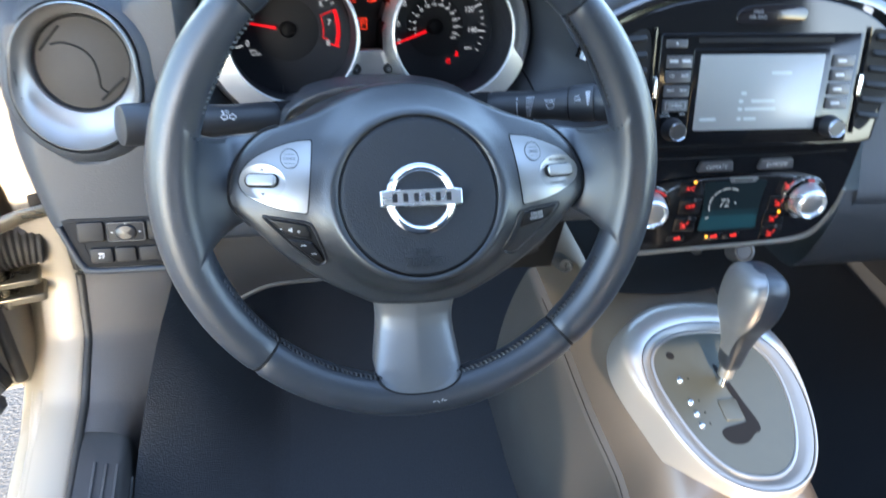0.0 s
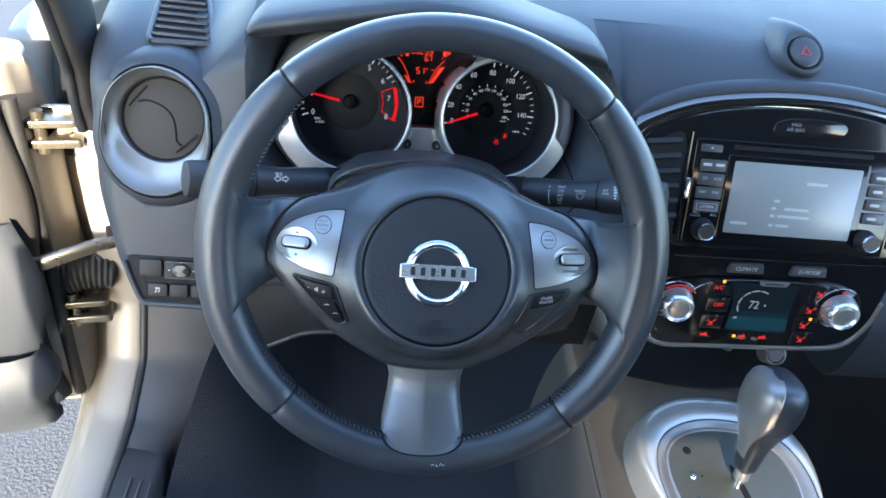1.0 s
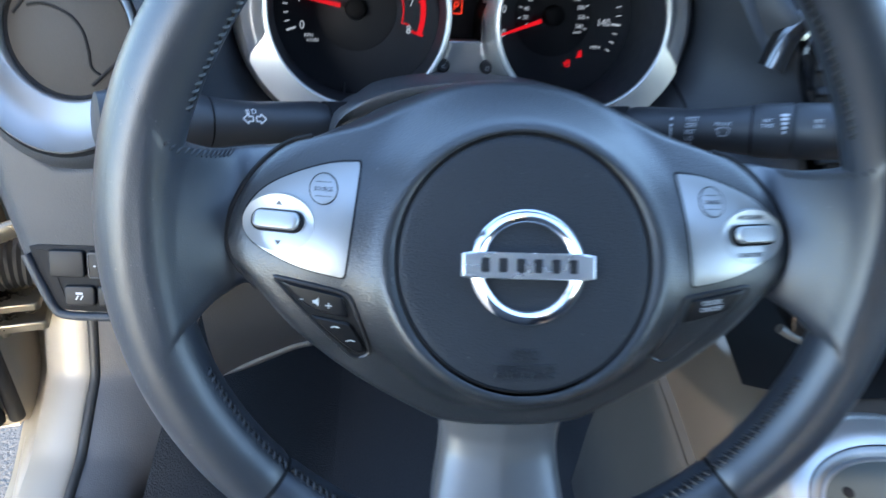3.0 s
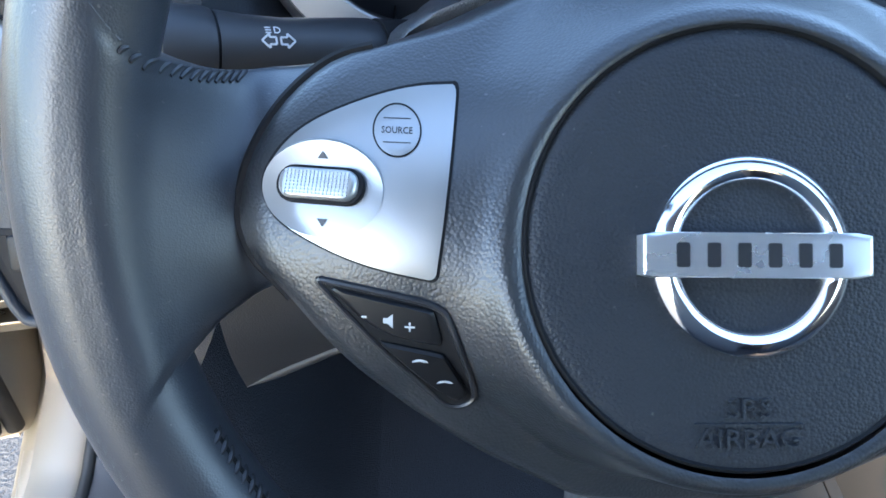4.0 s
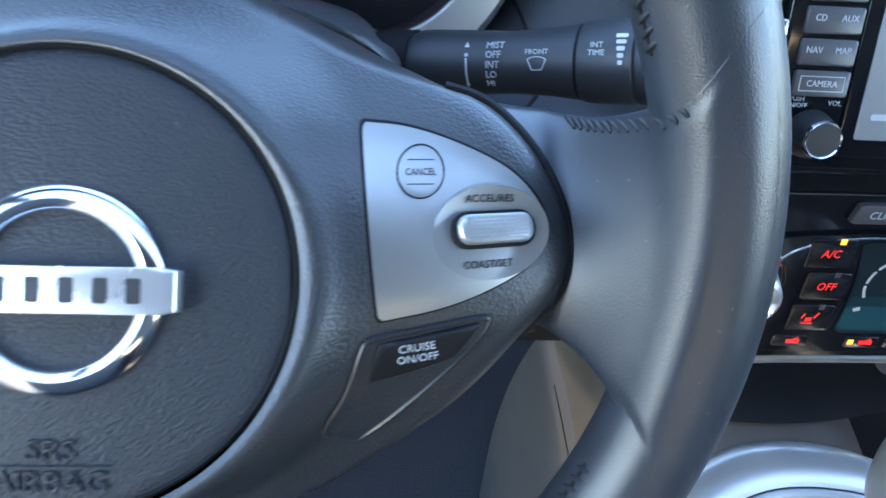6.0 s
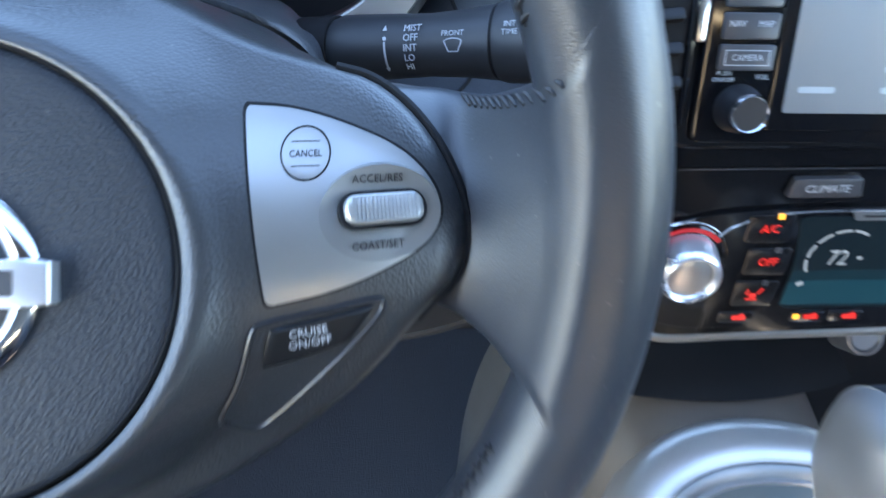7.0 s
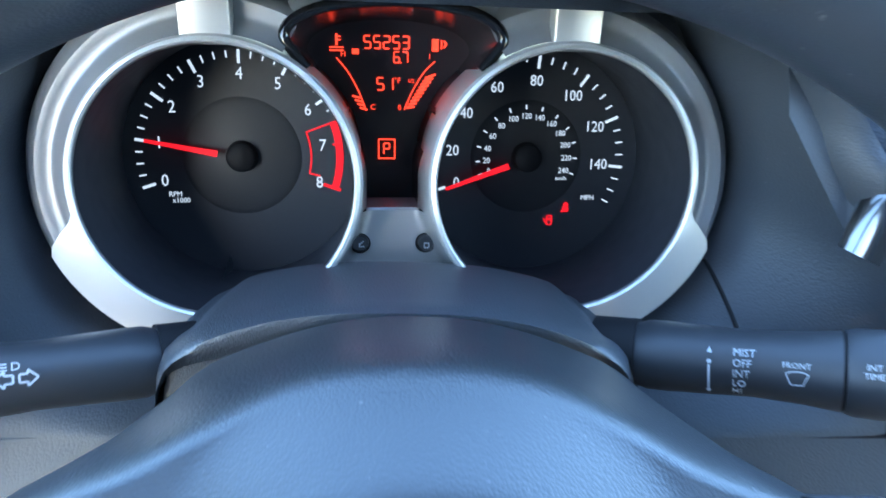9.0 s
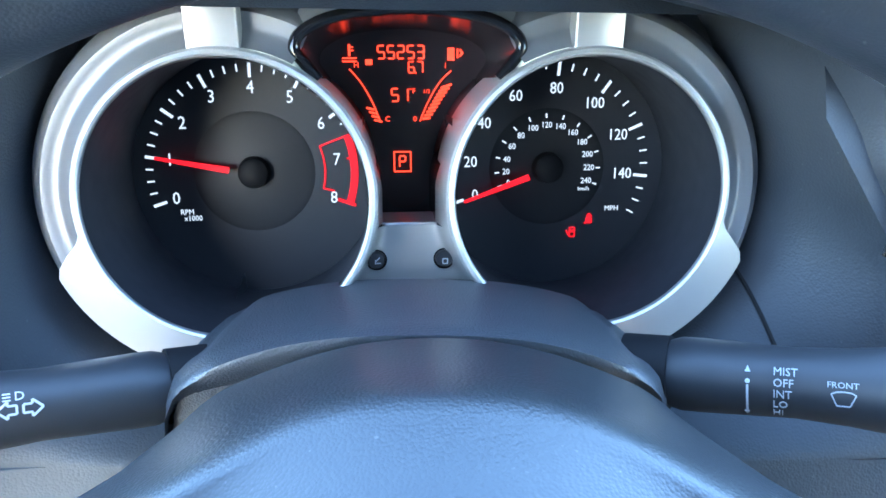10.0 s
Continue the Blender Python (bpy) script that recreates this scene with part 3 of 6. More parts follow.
    # emblem
    em = part("emblem", lathe([(0.0203, 0.0), (0.0203, 0.0022), (0.0212, 0.0034), (0.0232, 0.0042), (0.0256, 0.0034), (0.0270, 0.0018), (0.0270, 0.0)], 96), CHROME, w, "chrome ring emblem with a plain cross bar", at=pose(0.0015, -0.0095, pad_surface(0.0015, -0.0095) - 0.0007, PAD_TILT))
    bar = prism(chaikin([(-0.0308, -0.0058), (-0.0308, -0.0058), (0.0308, -0.0058), (0.0308, -0.0058), (0.0308, 0.0062), (0.0308, 0.0062), (-0.0308, 0.0062), (-0.0308, 0.0062)], 2), 0.0, 0.0062, 0.0009)
    part("cross_bar", bar, BRIGHT, em, "bright cross bar")
    for k in range(6):
        part("bar_mark", prism(rrect(0.0036, 0.0064, 0.0006, 2, -0.0204 + 0.00815 * k, 0.0002), 0.0061, 0.0064), DARKGLYPH, em)
    # lower spoke: a neck with a soft ridge, let into the rim at its foot
    halves = [(-0.084, 0.0480), (-0.090, 0.0410), (-0.096, 0.0365), (-0.102, 0.0338), (-0.109, 0.0320), (-0.118, 0.0314), (-0.130, 0.0325), (-0.142, 0.0345), (-0.152, 0.0358)]
    halves += [(-0.152 - 0.0165 * math.sin(radians(a)), 0.0358 * math.cos(radians(a)) ** 0.85) for a in (10, 20, 30, 40, 50, 60, 68, 75, 81, 86, 89)]
    heights = [(0.084, -0.0065), (0.096, -0.0066), (0.112, -0.0066), (0.122, -0.0048), (0.132, -0.0008), (0.142, 0.0036), (0.152, 0.0088), (0.160, 0.0125), (0.166, 0.0150), (0.174, 0.0176)]

    def crest(v):
        for (a, p), (b, q) in zip(heights, heights[1:]):
            if v <= b:
                f = max(0.0, (v - a) / (b - a))
                return p + (q - p) * f
        return heights[-1][1]

    def spoke(i, j):
        t = i * (len(halves) - 1)
        k = min(int(t), len(halves) - 2)
        f = t - k
        v = halves[k][0] * (1 - f) + halves[k + 1][0] * f
        h = halves[k][1] * (1 - f) + halves[k + 1][1] * f
        x = -1.12 + 2.24 * j
        s = min(1.0, abs(x))
        free = 1 - smooth(0.150, 0.166, -v)
        z = crest(-v) - (0.0085 * s ** 1.15 + 0.004 * s ** 8) * free - 0.0012 * s * (1 - free) - 0.16 * max(0.0, abs(x) - 1.0) * (0.2 + 0.8 * free)
        over = math.hypot(h * s, v) - 0.177
        if abs(x) <= 1.0 and abs(over) < 0.0172 and -v > 0.150:
            z = max(z, math.sqrt(0.0172 ** 2 - over * over) + 0.0009)
        return (h * math.copysign(s, x), v, z)
    part("lower_spoke", grid(spoke, 80, 41), SPOKE_DARK, w, "smooth gunmetal lower spoke trim", angle=50)
    foot = [(s * h, v) for s, (v, h) in [(-1, q) for q in halves[9:]] + [(1, q) for q in reversed(halves[9:])]]
    part("lower_spoke_gap", tube([(x * 1.012, v - 0.0004, math.sqrt(max(0.0, 0.0172 ** 2 - (math.hypot(x, v) - 0.177) ** 2)) + 0.0002) for x, v in foot], 0.0009, 8), GROOVE, w)
    back_rings = []
    for depth, half, top, low in ((-0.030, 0.074, 0.040, -0.080), (-0.055, 0.082, 0.046, -0.078), (-0.075, 0.084, 0.048, -0.070), (-0.095, 0.084, 0.048, -0.064), (-0.116, 0.082, 0.046, -0.060)):
        back_rings.append([(half * math.copysign(abs(math.cos(q)) ** 0.8, math.cos(q)), (top + low) / 2 + (top - low) / 2 * math.copysign(abs(math.sin(q)) ** 0.9, math.sin(q)), depth) for q in np.linspace(0, 2 * math.pi, 72, endpoint=False)])
    part("rear_cover", loft(back_rings), SHROUD, w, "dark grey rear cover of the hub", angle=60)
    part("hub_back", prism(chaikin([(-0.09, 0.03), (0.09, 0.03), (0.09, -0.03), (0.03, -0.10), (-0.03, -0.10), (-0.09, -0.03)], 2), -0.045, -0.022), GROOVE, w)
    part("spoke_back", prism(chaikin([(-0.03, -0.08), (0.03, -0.08), (0.03, -0.165), (-0.03, -0.165)], 2), -0.036, -0.026), GROOVE, w)
    for s in (1, -1):
        switch_side(w, s)
    over = lambda off: (lambda x, y: hub_surface(x, y) + off)
    # lower left keys
    rec = chaikin([(-0.1165, -0.0198), (-0.1165, -0.0198), (-0.098, -0.0222), (-0.0815, -0.0252), (-0.0785, -0.030), (-0.0698, -0.0548), (-0.0715, -0.0595), (-0.0785, -0.0612), (-0.085, -0.0540), (-0.0995, -0.0385)])
    key_recess(w, rec, "recess for the lower keys")
    one = part("key", patch(chaikin([(-0.1125, -0.0215), (-0.1125, -0.0215), (-0.0840, -0.0262), (-0.0830, -0.0275), (-0.0806, -0.0365), (-0.0815, -0.0378), (-0.0995, -0.0342)], 2), hub_surface, 0.0024, 0.003, rim=0.0009), KEYCAP, w, "black volume key")
    two = part("key", patch(chaikin([(-0.0992, -0.0372), (-0.0992, -0.0372), (-0.0808, -0.0402), (-0.0795, -0.0415), (-0.0722, -0.0545), (-0.0735, -0.0570), (-0.0775, -0.0582)], 2), hub_surface, 0.0024, 0.003, rim=0.0009), KEYCAP, w, "black telephone key")
    words("-", 0.006, WHITE_INK, one, "symbol", x=-0.1025, y=-0.0288, surf=over(0.0025))
    words("+", 0.006, WHITE_INK, one, "symbol", x=-0.0898, y=-0.0318, surf=over(0.0025))
    part("symbol", patch([(-0.0972, -0.0292), (-0.0960, -0.0292), (-0.0945, -0.0278), (-0.0945, -0.0322), (-0.0960, -0.0308), (-0.0972, -0.0308)], hub_surface, 0.0026, 0.0002, rings=2), WHITE_INK, one)
    for px, py in ((-0.0868, -0.0435), (-0.0795, -0.0508)):
        arc = [Vector((px + 0.0024 * math.cos(a), py + 0.0014 * math.sin(a))) for a in np.linspace(0.3, 3.0, 8)] + [Vector((px + 0.0012 * math.cos(a), py + 0.0002 + 0.0006 * math.sin(a))) for a in np.linspace(2.8, 0.3, 8)]
        part("symbol", patch([(p.x, p.y) for p in arc], hub_surface, 0.0026, 0.0002, rings=2), WHITE_INK, two)
    # lower right key
    rec = chaikin([(0.0790, -0.0240), (0.0810, -0.0232), (0.112, -0.0186), (0.1150, -0.0196), (0.1125, -0.0250), (0.098, -0.0400), (0.0820, -0.0565), (0.0765, -0.0608), (0.0690, -0.0575), (0.0672, -0.0540), (0.075, -0.0400)])
    key_recess(w, rec, "recess for the cruise key", HUB)
    three = part("key", patch(chaikin([(0.0832, -0.0252), (0.0842, -0.0244), (0.1120, -0.0200), (0.1120, -0.0200), (0.1050, -0.0298), (0.1038, -0.0310), (0.0818, -0.0372), (0.0808, -0.0358)], 2), hub_surface, 0.0024, 0.003, rim=0.0009), KEYCAP, w, "black cruise control key")
    words("CRUISE\nON/OFF", 0.0034, WHITE_INK, three, x=0.0940, y=-0.0275, rot=6, surf=over(0.0025), wide=0.95)


# ---- steering column and stalks ----
def steering_column():
    c = thing("steering_column", pose(0, 0, 0), "grey plastic steering column shroud", "steering column")

    def top(i, j):
        y = [0.176, 0.162, 0.150, 0.1475, 0.1485, 0.154][int(round(i * 29))] if i * 29 < 5.5 else 0.154 + 0.13 * (i * 29 - 5) / 24
        sink = [0.05, 0.05, 0.016, 0.005, 0.0012, 0.0][int(round(i * 29))] if i * 29 < 5.5 else 0.0
        x = -1 + 2 * j
        crown = 0.9705 - 0.345 * (y - 0.148) - 0.8 * max(0.0, y - 0.222) - sink
        half = 0.1035 + 0.005 * smooth(0.148, 0.165, y) - 0.012 * smooth(0.18, 0.25, y)
        s = abs(x)
        rim = 0.929 - 0.20 * (y - 0.175)
        z = crown - (crown - rim) * s ** 2.6 - 0.085 * s ** 24
        crease = 0.004 * math.exp(-((s - 0.80) / 0.05) ** 2) * smooth(0.152, 0.18, y)
        return (-0.005 + half * x, y, z - crease)
    part("upper_shroud", grid(top, 30, 49), SHROUD, c, "grey grained upper shroud", angle=60)

    def front(i, j):
        x, y, z = top(4 / 29, i)
        return (x * 0.985, y + 0.004 - 0.006 * min(1.0, 2 * j), z - 0.003 - (z - 0.85) * (0.4 * min(1.0, 2 * j) + 0.6 * max(0.0, 2 * j - 1)))
    part("shroud_front", grid(front, 49, 3), SHROUD, c, "front edge under the upper shroud")

    def low(i, j):
        y = 0.145 + 0.155 * i
        a = math.pi * (1 + j)
        return (0.100 * math.cos(a), y, 0.907 + (0.085 - 0.02 * i) * math.sin(a) * 1.0)
    part("lower_shroud", grid(low, 10, 25), SHROUD, c, "dark lower shroud")
    part("column_tube", tube([(0, 0.05, 0.935), (0, 0.40, 0.79)], 0.045, 24), GROOVE, c)


def stalk(name, s, label):
    st = thing(name, pose(0.096, 0.172, 0.9315) if s > 0 else pose(-0.105, 0.172, 0.9255), label, "stalk")
    d = Vector((0.121, -0.0565, 0.0328)) if s > 0 else Vector((-0.118, -0.058, 0.026))
    prof = [(0.0, 0.0130), (0.05, 0.0150), (0.10, 0.0150), (0.35, 0.0136), (0.48, 0.0145), (0.565, 0.0158), (0.575, 0.0159)]
    part("boot", tube([d * -0.12, d * 0.015], 0.0150, 28), GROOVE, st)
    body = part("barrel", tube([d * t for t, _ in prof], [r for _, r in prof], 32, squash=0.98), STALK, st, "black plastic barrel")
    part("tip", tube([d * t for t in (0.585, 0.61, 0.745, 0.752, 0.765, 1.0, 1.04, 1.05)], [0.0160, 0.0170, 0.0174, 0.0162, 0.0174, 0.0174, 0.0162, 0.011], 32), STALK, st, "turning end ring")
    part("tip_gap", tube([d * 0.57, d * 0.595], 0.0152, 28), GROOVE, st)
    return st, d


def on_barrel(d, t, turn, r):
    """A frame lying on a stalk's skin: x along it, z outward."""
    along = d.normalized()
    back = Vector((0, -1, 0.45)).normalized()
    out = (back - along * back.dot(along)).normalized()
    out = Matrix.Rotation(radians(turn), 3, along) @ out
    xdir = along if along.x > 0 else -along
    ydir = out.cross(xdir)
    m = Matrix((xdir, ydir, out)).transposed().to_4x4()
    m.translation = d * t + out * r
    return m


def stalks():
    st, d = stalk("wiper_stalk", 1, "black wiper stalk with white markings")
    for k, w in enumerate(("MIST", "OFF", "INT", "LO", "HI")):
        ob = words(w, 0.0043, WHITE_INK, st, align="LEFT", wide=0.92)
        ob.matrix_local = on_barrel(d, 0.295, 17 * k - 31, 0.0142)
    bm = bmesh.new()
    for k in range(9):
        merge(bm, prism([(-0.0004, -0.0009), (0.0004, -0.0009), (0.0004, 0.0009), (-0.0004, 0.0009)], 0, 0.0003), on_barrel(d, 0.232, -5 + 5 * k, 0.0144))
    merge(bm, prism([(-0.0010, 0.0008), (0.0010, 0.0008), (0.0, -0.0012)], 0, 0.0003), on_barrel(d, 0.232, 40, 0.0144))
    part("marking", bm, WHITE_INK, st)
    part("marking", lathe([(0.0, 0.0003), (0.0008, 0.0003), (0.0009, 0.0)], 10), WHITE_INK, st, at=on_barrel(d, 0.232, -14, 0.0144))
    part("marking", prism([(-0.0010, -0.0008), (0.0010, -0.0008), (0.0, 0.0016)], 0, 0.0003), WHITE_INK, st, at=on_barrel(d, 0.232, -31, 0.0144))
    ob = words("FRONT", 0.0031, WHITE_INK, st)
    ob.matrix_local = on_barrel(d, 0.460, -18, 0.0145)
    fan = [(-0.006, 0.003), (-0.0035, 0.0042), (0, 0.0046), (0.0035, 0.0042), (0.006, 0.003), (0.0032, -0.0035), (-0.0032, -0.0035)]
    bm = bmesh.new()
    fv = [Vector(p) for p in fan]
    for a, b in zip(fv, fv[1:] + fv[:1]):
        e = (b - a).normalized() * 0.0003
        n = Vector((-e.y, e.x))
        merge(bm, prism([a - n, b - n, b + n, a + n], 0, 0.0003))
    part("marking", bm, WHITE_INK, st, at=on_barrel(d, 0.462, 2, 0.0145) @ Matrix.Scale(0.66, 4))
    for k in range(5):
        part("marking", prism(rrect(0.0046 - 0.0007 * k, 0.0017, 0.0003, 1), 0, 0.0003), WHITE_INK, st, at=on_barrel(d, 0.715, -36 + 9 * k, 0.0174))
    for text, t in (("INT\nTIME", 0.645), ("INT\nON", 0.85)):
        ob = words(text, 0.0032, WHITE_INK, st)
        ob.matrix_local = on_barrel(d, t, -18, 0.0175)
    st, d = stalk("turn_signal_stalk", -1, "black headlamp and turn signal stalk with white symbols")
    for t, k in ((0.365, 1), (0.425, -1)):
        arrow = [(k * -0.0002, 0.0015), (k * -0.0002, 0.0030), (k * 0.0032, 0.0), (k * -0.0002, -0.0030), (k * -0.0002, -0.0015), (k * -0.0030, -0.0015), (k * -0.0030, 0.0015)]
        bm = bmesh.new()
        av = [Vector(p) for p in arrow]
        for a, b in zip(av, av[1:] + av[:1]):
            e = (b - a).normalized() * 0.0004
            n = Vector((-e.y, e.x))
            merge(bm, prism([a - n, b - n, b + n, a + n], 0, 0.0003))
        part("symbol", bm, WHITE_INK, st, at=on_barrel(d, t, 14, 0.0139))
    lamp = words("D", 0.0045, WHITE_INK, st, "symbol")
    lamp.matrix_local = on_barrel(d, 0.395, 33, 0.0139)
    for k in range(3):
        part("symbol", prism(rrect(0.0026, 0.0005, 0.0002, 1, -0.0040, -0.0012 + 0.0012 * k), 0, 0.0003), WHITE_INK, st, at=on_barrel(d, 0.395, 33, 0.0139))


# ---- instrument cluster ----
CLUSTER = pose(-0.0080, 0.2235, 0.9835, 73, 0, 3)
DX, DEEP = 0.0785, -0.084
REV, RX = -0.0797, 0.0775
ZERO, PER_K = 198.1, 27.19
SPEED = [200.5, 175.5, 145.4, 115.3, 84.6, 53.9, 23.9, -5.7]


def bars(items, z0, z1):
    """Flat strokes, each (x, y, angle, length, width), in one mesh."""
    bm = bmesh.new()
    for x, y, a, l, w in items:
        merge(bm, prism([(-l / 2, -w / 2), (l / 2, -w / 2), (l / 2, w / 2), (-l / 2, w / 2)], z0, z1), pose(x, y, 0, 0, 0, a))
    return bm


def tick(cx, a, r0, r1, w):
    r = (r0 + r1) / 2
    return (cx + r * math.cos(radians(a)), dial_y(cx) + r * math.sin(radians(a)), a, r1 - r0, w)


def dial_y(cx):
    """Height of a dial's axis in its ring."""
    return 0.0015 if cx > 0 else 0.0013


def speed_angle(mph):
    """The scale is closer drawn below 20."""
    k = min(int(mph / 20), 6)
    return SPEED[k] + (SPEED[k + 1] - SPEED[k]) * (mph / 20 - k)


def arc_strip(cx, cy, r0, r1, a0, a1, n=24, z0=0.0, z1=0.0004):
    out = [(cx + r1 * math.cos(radians(a0 + (a1 - a0) * i / n)), cy + r1 * math.sin(radians(a0 + (a1 - a0) * i / n))) for i in range(n + 1)]
    inn = [(cx + r0 * math.cos(radians(a1 + (a0 - a1) * i / n)), cy + r0 * math.sin(radians(a1 + (a0 - a1) * i / n))) for i in range(n + 1)]
    bm = bmesh.new()
    top = [bm.verts.new((*p, z1)) for p in out + inn]
    m = 2 * n + 1
    for i in range(n):
        bm.faces.new((top[i], top[i + 1], top[m - i - 1], top[m - i]))
    return bm


def needle(parent, cx, a, length):
    m = pose(cx, dial_y(cx), DEEP + 0.008, 0, 0, a)
    part("needle", prism([(0.012, -0.0016), (length, -0.0007), (length, 0.0007), (0.012, 0.0016)], 0, 0.0012), LIT_RED, parent, "glowing red needle", at=m)
    part("needle_hub", lathe([(0.0, 0.0040), (0.0060, 0.0036), (0.0078, 0.0020), (0.0086, -0.004)], 32), NEEDLE_HUB, parent, "black needle hub", at=pose(cx, dial_y(cx), DEEP + 0.005))


def seven(text, size, x, y, m, parent, label=""):
    """Segment digits as they show on the display."""
    seg = {"0": "abcdef", "1": "bc", "2": "abged", "3": "abgcd", "5": "afgcd", "6": "afgedc", "7": "abc", "P": "abgef", ".": "."}
    h, w, t = size, size * 0.52, size * 0.13
    pos = {"a": (0, h / 2, 0, w), "g": (0, 0, 0, w), "d": (0, -h / 2, 0, w), "b": (w / 2, h / 4, 90, h / 2), "c": (w / 2, -h / 4, 90, h / 2), "e": (-w / 2, -h / 4, 90, h / 2), "f": (-w / 2, h / 4, 90, h / 2)}
    cx = x
    for ch in text:
        items = []
        if ch == ".":
            items.append((cx - size * 0.42, y - h / 2, 0, t * 1.2, t * 1.2))
            part("point", bars(items, 0, 0.0004), m, parent, at=pose(0, 0, DEEP + 0.0012), smooth=False)
            continue
        for k in seg[ch]:
            px, py, a, l = pos[k]
            items.append((cx + px, y + py, a, l * 0.92, t))
        cx += size * 0.80
        part("digit", bars(items, 0, 0.0004), m, parent, label, at=pose(0, 0, DEEP + 0.0012), smooth=False)


def instrument_cluster():
    c = thing("instrument_cluster", CLUSTER, "twin-dial instrument cluster with silver rings and a red centre display", "instrument cluster")
    board = part("dial_board", prism(rrect(0.30, 0.150, 0.05, 8, 0, 0.006), DEEP - 0.012, DEEP - 0.001), DIAL, c, "black dial board")
    for s in (-1, 1):
        cx = s * DX
        # silver ring with a wide lower lobe on its outer side
        def ring(i, j, cx=cx, s=s):
            a = 2 * math.pi * i
            out = a if s > 0 else math.pi - a
            out = math.atan2(math.sin(out), math.cos(out))
            lobe = math.degrees(out)
            k = smooth(12, 24, -lobe) * (1 - smooth(92, 120, -lobe))
            ro = 0.0638 + 0.0175 * k
            prof = [(0.0596, -0.006), (0.0596, -0.0030), (0.0601, -0.0008), (0.0610, 0.0), (ro - 0.0012, -0.0006 - 0.004 * k), (ro, -0.0026 - 0.006 * k), (ro, -0.058)]
            r, z = prof[int(round(j * 6))]
            return (cx + r * math.cos(a), r * math.sin(a), z)
        part("ring", grid(ring, 120, 7, closed_u=True), RING, c, "satin silver dial ring", angle=30)
        part("cone", lathe([(0.0594, -0.0022), (0.0594, -0.012), (0.0640, DEEP)], 96), DIAL, c, "black dial tube", at=pose(cx, 0, 0))
        part("pod", lathe([(0.0640, -0.006), (0.0670, -0.0085), (0.0705, -0.0110), (0.0730, -0.0118), (0.0755, -0.0108), (0.0785, -0.0105), (0.0820, -0.0135), (0.0858, -0.0200), (0.0880, -0.030), (0.0895, -0.050), (0.094, -0.056), (0.114, -0.060)], 72, 1, 1, radians(-50 if s > 0 else 62), radians(118 if s > 0 else 230)), POD, c, "grey flared dial pod", at=pose(cx, 0, 0))
        part("strut", block(0.0215, 0.044, 0.010, 0.002, 0.002), RING, c, "silver strut above the ring", at=pose(cx + s * 0.0010, 0.082, -0.010, 8, 0, 0))
        face = part("dial_face", lathe([(0.0, 0.0006), (0.0642, 0.0006)], 96), DIAL, c, "black dial face", at=pose(cx, 0, DEEP))
        part("dial_disc", lathe([(0.0, 0.0014), (0.0292, 0.0014), (0.0318, 0.0007)], 72), DIAL_DISC, c, "raised inner dial disc", at=pose(RX if s > 0 else REV, dial_y(cx), DEEP))
    # rev counter
    z = DEEP + 0.0010
    big = [tick(REV, ZERO - PER_K * k, 0.0490, 0.0562, 0.0015) for k in range(7)]
    small = [tick(REV, ZERO - PER_K * k / 4, 0.0520, 0.0558, 0.0008) for k in range(1, 26) if k % 4]
    for stroke in big + small:
        part("tick", bars([stroke], z, z + 0.0004), LIT_WHITE, c, smooth=False)
    for k in range(9):
        a = radians(ZERO - PER_K * k)
        words(str(k), 0.0092, LIT_WHITE, c, "numeral", x=REV + 0.0437 * math.cos(a), y=dial_y(-1) + 0.0437 * math.sin(a), z=z + 0.0002, wide=0.9)
    words("RPM", 0.0040, LIT_WHITE, c, x=-0.1163, y=-0.0197, z=z, wide=0.95)
    words("x1000", 0.0040, LIT_WHITE, c, x=-0.1134, y=-0.0231, z=z, wide=0.95)
    red = arc_strip(REV, 0.0013, 0.0506, 0.0545, 21.3, -20.4, 24, z, z)
    merge(red, arc_strip(REV, 0.0013, 0.0366, 0.0374, 20.5, -14.5, 20, z, z))
    merge(red, bars([tick(REV, 20.9, 0.0368, 0.0530, 0.0008), tick(REV, -14.5, 0.0368, 0.043, 0.0008), tick(REV, -19.6, 0.046, 0.0560, 0.0016), tick(REV, 7.7, 0.0490, 0.0545, 0.0010)], z, z + 0.0004))
    part("red_zone", red, LIT_RED, c, "red zone marking", smooth=False)
    needle(c, REV, ZERO - PER_K * 1.05, 0.0495)
    # speedometer
    big = [tick(RX, speed_angle(k), 0.0490, 0.0568, 0.0015) for k in range(0, 150, 20)]
    small = [tick(RX, speed_angle(k), 0.0522, 0.0562, 0.0008) for k in range(5, 156, 5) if k % 20]
    inner = [tick(RX, speed_angle(k / 1.609), 0.0268, 0.0292, 0.0008) for k in range(0, 241, 20)]
    for stroke in big + small:
        part("tick", bars([stroke], z, z + 0.0004), LIT_WHITE, c, smooth=False)
    for stroke in inner:
        part("tick", bars([stroke], z + 0.0016, z + 0.0019), LIT_WHITE, c, smooth=False)
    for k in range(0, 141, 20):
        a = radians(speed_angle(k))
        words(str(k), 0.0085, LIT_WHITE, c, "numeral", x=RX + 0.0423 * math.cos(a), y=dial_y(1) + 0.0423 * math.sin(a), z=z + 0.0002, wide=0.88)
    for k in range(0, 241, 20):
        a = radians(speed_angle(k / 1.609))
        words(str(k), 0.0046, LIT_WHITE, c, "numeral", x=RX + 0.0230 * math.cos(a), y=dial_y(1) + 0.0230 * math.sin(a), z=z + 0.0016, wide=0.88)
    words("km/h", 0.0032, LIT_WHITE, c, x=RX + 0.0205, y=-0.0105, z=z + 0.0016)
    words("MPH", 0.0040, LIT_WHITE, c, x=0.1149, y=-0.0221, z=z)
